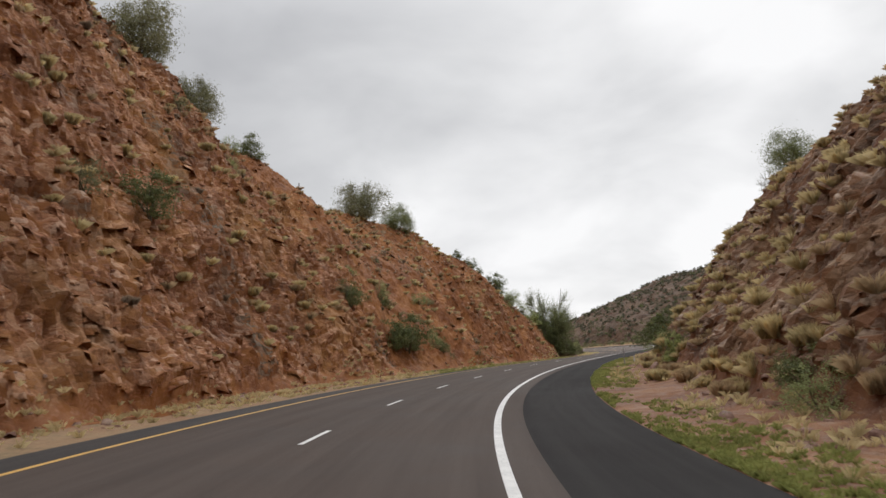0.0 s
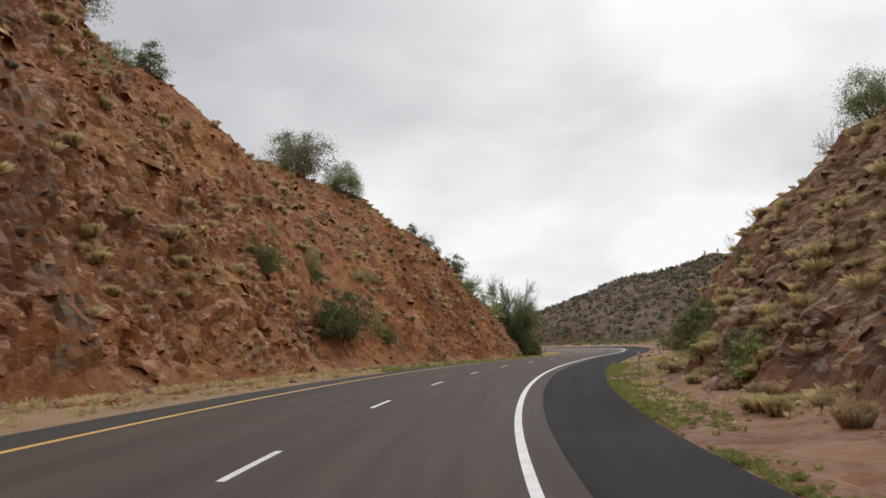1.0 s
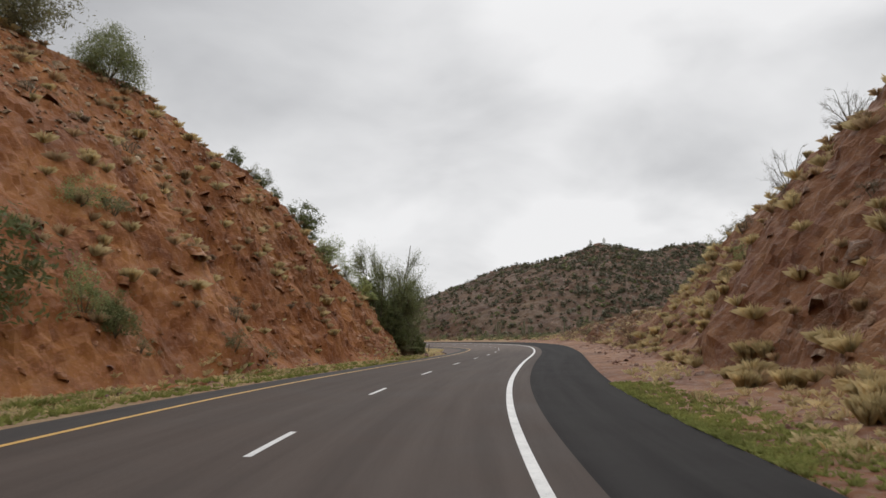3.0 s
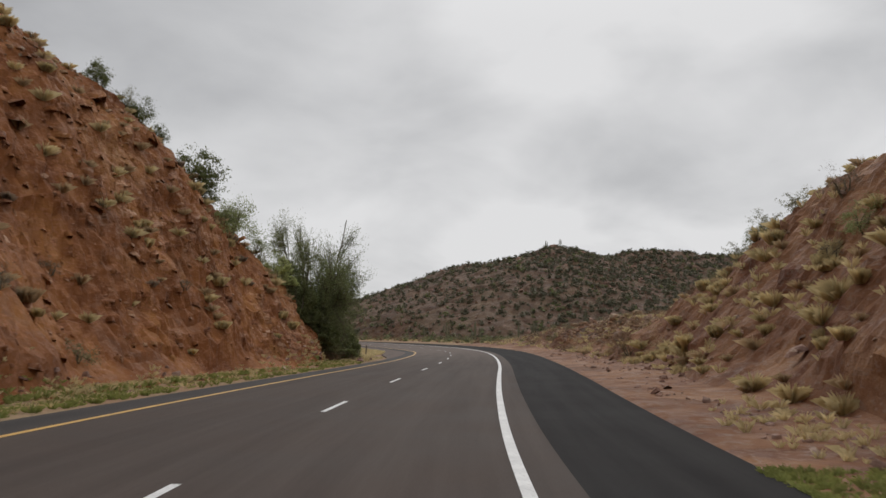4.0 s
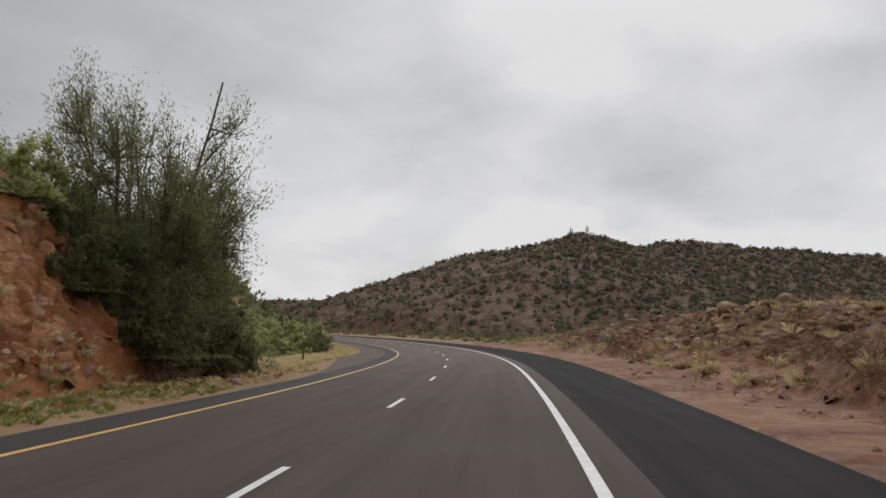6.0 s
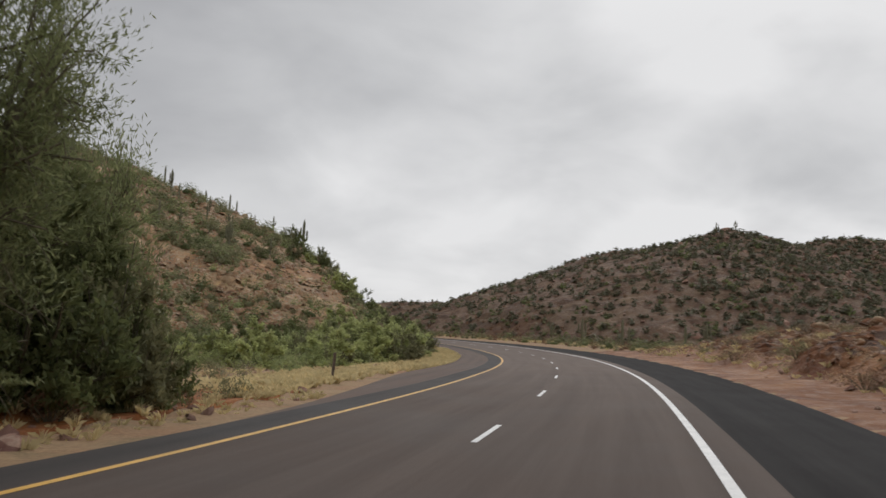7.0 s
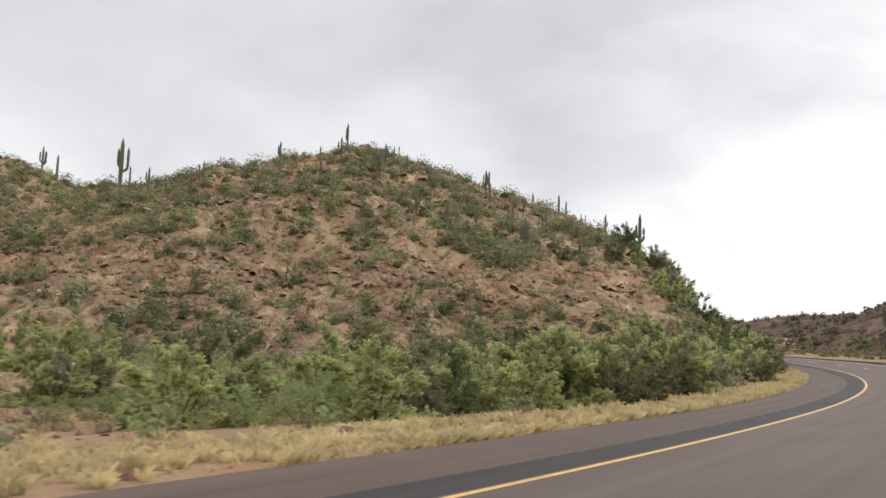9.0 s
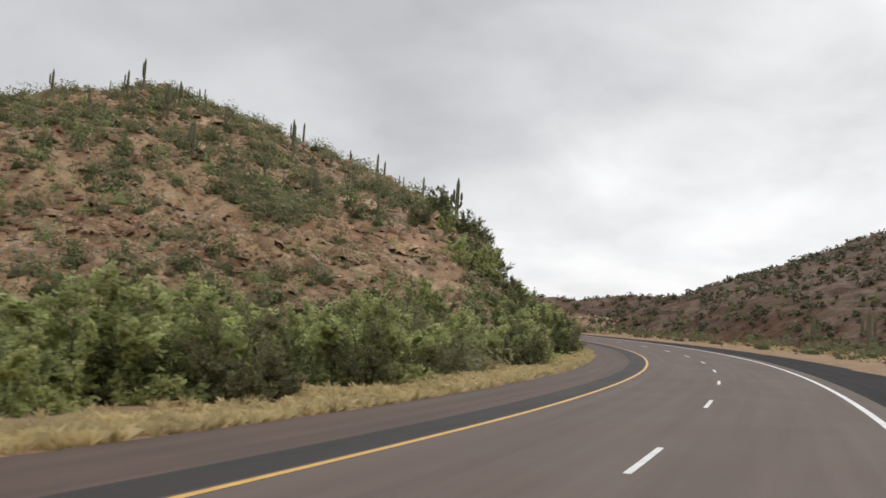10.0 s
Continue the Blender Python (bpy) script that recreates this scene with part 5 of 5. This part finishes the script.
def on_cut(cut, n, s0, s1, d0, d1):
    """Random places on a cut's surface."""
    si = np.searchsorted(cut[0], rng.uniform(s0, s1, n)).clip(0, len(cut[0]) - 1)
    di = np.searchsorted(cut[1], rng.uniform(d0, d1, n)).clip(0, len(cut[1]) - 1)
    return cut[2][si, di], cut[3][si, di]


c, soil = on_cut(CUT_L, 17000, 8, 140, 8.2, 27)
k = rng.random(len(c)) > soil * 0.72
stuff("cut_rubble", stones_mesh("cut_rubble", c[k] - [0, 0, 0.05], rng.gamma(1.1, 0.075, k.sum()) + 0.04, M_ROCK_L), "broken angular red rock lodged on the cut", "stones")
c, soil = on_cut(CUT_R, 9000, 5, 150, 11.5, 26)
k = rng.random(len(c)) > soil * 0.9
stuff("cut_rubble", stones_mesh("cut_rubble", c[k] - [0, 0, 0.05], rng.gamma(1.1, 0.075, k.sum()) + 0.04, M_ROCK_R), "broken brown rock lodged on the cut", "stones")
c, soil = on_cut(CUT_R, 2200, 135, 222, 12.8, 20)
stuff("bank_rubble", stones_mesh("bank_rubble", c - [0, 0, 0.05], rng.gamma(1.4, 0.06, len(c)) + 0.05, M_ROCK_R), "dark broken stones on the low bank", "stones")
c, soil = on_cut(CUT_R, 420, 122, 222, 12.0, 26)
for mat, part_of, label in [(M_BROWN, c[:240], "rusty dry brush over the low bank"), (M_OLIVE, c[240:310], "olive scrub over the low bank"), (M_TAN, c[310:], "pale dry brush over the low bank")]:
    per = 260
    o = rng.normal(size=(len(part_of) * per, 3))
    o *= (0.55 * rng.random(len(o)) ** 0.5 / np.linalg.norm(o, axis=1))[:, None] * np.repeat(rng.uniform(0.8, 2.0, len(part_of)), per)[:, None]
    o[:, 2] = np.abs(o[:, 2]) * 0.8
    stuff("bank_brush", quads_mesh("bank_brush", leaves(np.repeat(part_of, per, 0) + o, 0.055, 0.3, 0.5, rng, o + np.array([0, 0, 0.1])), mat), label, "scrub")
c, soil = on_cut(CUT_L, 2200, 80, 140, 16, 27)
stuff("cut_rubble", stones_mesh("cut_rubble", c, rng.gamma(1.4, 0.05, len(c)) + 0.05, M_PALESTONE), "pale loose stones along the crest of the cut", "stones")

# bunch grass on the cuts
c, soil = on_cut(CUT_L, 900, 12, 145, 10, 27)
k = rng.random(len(c)) < 0.25 + 0.4 * (c[:, 1] > 60)
stuff("bunch_grass", quads_mesh("bunch_grass", tufts(c[k], rng.uniform(0.22, 0.55, k.sum()), 100, 1.1, width=0.0045), M_TAN), "pale tufts of bunch grass growing on the rock", "grass")
c, soil = on_cut(CUT_L, 260, 30, 140, 10, 27)
stuff("bunch_grass", quads_mesh("bunch_grass", tufts(c, rng.uniform(0.28, 0.62, len(c)), 110, 1.1, width=0.0045), M_STRAW), "straw-yellow tufts of bunch grass on the rock", "grass")
c, soil = on_cut(CUT_R, 330, 5, 150, 11.5, 25)
stuff("bunch_grass", quads_mesh("bunch_grass", tufts(c, rng.uniform(0.25, 0.6, len(c)), 100, 1.1, width=0.0045), M_TAN), "dry tufts of bunch grass on the bank", "grass")
c, soil = on_cut(CUT_R, 290, 15, 130, 11.5, 24)
stuff("bunch_grass", quads_mesh("bunch_grass", tufts(c, rng.uniform(0.3, 0.75, len(c)), 110, 1.1, width=0.0045), M_STRAW), "straw-yellow tufts of bunch grass on the bank", "grass")


def verge(n, s0, s1, d0, d1, side, power=1.0):
    s = rng.uniform(s0, s1, n)
    d = d0 + (d1 - d0) * rng.random(n) ** power
    patch = fbm(s * 0.16, d * 0.5, 0 * s + 3 * side, 3)
    ok = patch > rng.uniform(-0.45, 0.35, n)
    s, d = s[ok], d[ok]
    x, y = to_xy(s, side * d)
    cut = CUT_R if side > 0 else CUT_L
    si = np.searchsorted(cut[0], s).clip(0, len(cut[0]) - 1)
    di = np.searchsorted(cut[1], d).clip(0, len(cut[1]) - 1)
    inside = (s > cut[0][2]) & (s < cut[0][-2]) & (d > cut[1][1])
    z = np.where(inside, cut[2][si, di, 2], land_z(x, y))
    return np.stack([x, y, z - 0.03], -1)


for n, s0, s1, d0, d1, side, power, h0, h1, blades, mat, label in [
        (11500, -8, 84, 7.6, 9.8, 1, 1.9, 0.05, 0.19, 30, M_GRASS, "fresh green grass along the edge of the asphalt"),
        (1500, -8, 96, 8.6, 13.0, 1, 1.0, 0.10, 0.34, 30, M_STRAW, "dry yellow grass on the verge"),
        (1300, 92, 330, 11.6, 18.0, 1, 1.0, 0.15, 0.50, 34, M_STRAW, "dry yellow grass on the low bank"),
        (3400, 4, 150, 6.3, 8.9, -1, 1.0, 0.08, 0.32, 26, M_STRAW, "thin dry grass at the foot of the cut"),
        (2600, 70, 134, 6.0, 8.2, -1, 1.0, 0.08, 0.28, 26, M_GRASS, "green grass at the foot of the cut"),
        (1500, 148, 176, 8.0, 13.5, -1, 1.1, 0.12, 0.45, 30, M_STRAW, "dry grass in patches beside the bend"),
        (7800, 172, 330, 8.0, 12.5, -1, 1.25, 0.12, 0.45, 30, M_STRAW, "golden dry grass along the bend"),
        (3600, 150, 262, 11, 70, -1, 1.0, 0.12, 0.42, 26, M_TAN, "dry grass scattered over the flat"),
        (3000, 150, 262, 11, 60, -1, 1.0, 0.12, 0.42, 26, M_STRAW, "straw-coloured grass scattered over the flat")]:
    c = verge(n, s0, s1, d0, d1, side, power)
    stuff("verge_grass", quads_mesh("verge_grass", tufts(c, rng.uniform(h0, h1, len(c)), int(blades * 0.62), 1.0, width=0.0085), mat), label, "grass")

# loose stones on the verges
for n, s0, s1, d0, d1, side, mat in [(1200, -5, 150, 8.8, 13, 1, M_STONE), (260, 100, 330, 10.2, 13, 1, M_STONE), (900, 4, 150, 6.5, 9, -1, M_STONE), (4200, 148, 250, 8.6, 40, -1, M_STONE)]:
    c = verge(n, s0, s1, d0, d1, side)
    stuff("verge_stones", stones_mesh("verge_stones", c + [0, 0, 0.02], rng.gamma(1.5, 0.04, len(c)) + 0.03, mat), "small reddish stones scattered on the verge", "stones")

# ---------------------------------------------------------------- roadside posts and boulders
M_METAL = mottled("galvanised_steel", (0.30, 0.30, 0.30), (0.40, 0.40, 0.39), 3.0, 0.5, 0.005, 40.0)
M_WHITEPAINT = mottled("white_painted_post", (0.74, 0.73, 0.70), (0.62, 0.60, 0.56), 4.0, 0.6, 0.004, 30.0)
M_RUST = mottled("weathered_wood_post", (0.10, 0.075, 0.055), (0.16, 0.12, 0.09), 3.0, 0.9, 0.01, 24.0)


def boxed(bm, w, d, z0, z1, x=0.0, y=0.0, bevel=0.008):
    r = bmesh.ops.create_cube(bm, size=1.0)
    for v in r["verts"]:
        v.co = Vector((x + v.co.x * w, y + v.co.y * d, z0 + (v.co.z + 0.5) * (z1 - z0)))
    bmesh.ops.bevel(bm, geom=list({e for v in r["verts"] for e in v.link_edges}), offset=bevel, segments=1, affect="EDGES")


def marker_post(x, y, z, turn):
    """A flanged steel post with a small white plate and a reflector."""
    thing = new("marker_post")
    bm = bmesh.new()
    boxed(bm, 0.07, 0.012, -0.3, 1.25, bevel=0.002)
    boxed(bm, 0.012, 0.04, -0.3, 1.25, -0.03, 0.02, 0.002)
    boxed(bm, 0.012, 0.04, -0.3, 1.25, 0.03, 0.02, 0.002)
    part("post", bm, M_METAL, thing)
    bm = bmesh.new()
    boxed(bm, 0.13, 0.012, 1.1, 1.26, 0, -0.016, 0.003)
    part("plate", bm, M_WHITEPAINT, thing, "small white reflector plate")
    thing.matrix_basis = pose(x, y, z, 0, 0, turn)
    return tagged(thing, "slim steel roadside marker post with a white plate", "marker post", "roadside posts")


def stake(x, y, z, h, mat, label, turn=20):
    thing = new("stake")
    bm = bmesh.new()
    boxed(bm, 0.10, 0.10, -0.3, h, bevel=0.012)
    part("post", bm, mat, thing)
    bm = bmesh.new()
    boxed(bm, 0.105, 0.105, h, h + 0.03, bevel=0.012)
    part("cap", bm, mat, thing)
    thing.matrix_basis = pose(x, y, z, 0, 3, turn)
    return tagged(thing, label, "post", "roadside posts")


px, py = to_xy(65.2, 9.3)
marker_post(float(px), float(py), surf_right(65.2, 9.3)[2], -12)
stake(27.3, 153.2, float(land_z(27.3, 153.2)[0]), 1.15, M_RUST, "dark weathered wooden post in dry grass")
stake(10.4, 180.3, float(land_z(10.4, 180.3)[0]), 1.25, M_WHITEPAINT, "white painted marker stake on the flat")
q = surf_right(67.5, 9.9)
stake(q[0], q[1], q[2], 0.55, M_WHITEPAINT, "short weathered white stub post on the verge")
q = surf_left(83, 25.6)
stake(q[0], q[1], q[2], 1.6, M_RUST, "old dark fence post on the crest of the cut")


def boulder(x, y, z, r, seed, mat=M_PALESTONE, label="pale weathered granite boulder on the low bank", group="boulders on the low bank"):
    """A weathered block: a subdivided sphere pushed in and out by noise and cut by a few flat faces."""
    bm = bmesh.new()
    bmesh.ops.create_icosphere(bm, subdivisions=3, radius=1.0)
    g = np.random.default_rng(seed)
    planes = [Vector(g.normal(size=3)).normalized() for _ in range(7)]
    for v in bm.verts:
        p = v.co.copy()
        for n in planes:
            over = p.dot(n) - 0.72
            if over > 0:
                p -= n * over * 0.85
        p *= 1 + 0.12 * noise.noise(p * 1.7 + Vector((seed, 0, 0))) + 0.04 * noise.noise(p * 6)
        v.co = Vector((p.x * r * 1.25, p.y * r, p.z * r * 0.8))
    me = bpy.data.meshes.new("boulder")
    bm.to_mesh(me)
    bm.free()
    me.materials.append(mat)
    ob = new("boulder", me)
    ob.matrix_basis = pose(x, y, z + r * 0.25, 0, 0, seed * 47 % 360)
    return tagged(ob, label, "boulder", group)


for i, (s, d, r) in enumerate([(158, 17.5, 0.95), (164, 18.5, 0.8), (170, 17.0, 0.6), (150, 18.0, 0.7), (186, 19.0, 0.75), (196, 18.0, 0.6), (176, 20.0, 0.9), (142, 17.0, 0.55), (154, 15.5, 0.45), (205, 20.0, 0.7), (167, 15.0, 0.4), (213, 18.0, 0.5), (148, 14.5, 0.4)]):
    q = surf_right(s, d)
    boulder(q[0], q[1], q[2], r * 0.68, i + 3)

# outcrops along the crests of the hills
for i, (x, y, r) in enumerate([(136, 352, 2.6), (133, 356, 2.0), (139, 349, 2.2), (142, 347, 1.6), (130, 366, 1.8), (128, 374, 1.3), (147, 342, 1.4), (163, 334, 1.6), (168, 330, 1.3), (-44, 312.2, 1.8), (-41.5, 313.6, 1.3), (-23, 315.6, 1.7), (-25, 315.8, 1.2), (-17.5, 315.5, 0.9), (-60, 321, 1.0), (2, 308.5, 0.8)]):
    boulder(x, y, float(land_z(x, y)[0]) - 0.3 * r, r, i + 40, M_STONE, "dark weathered boulder of the outcrop on the crest", "outcrops on the crests")
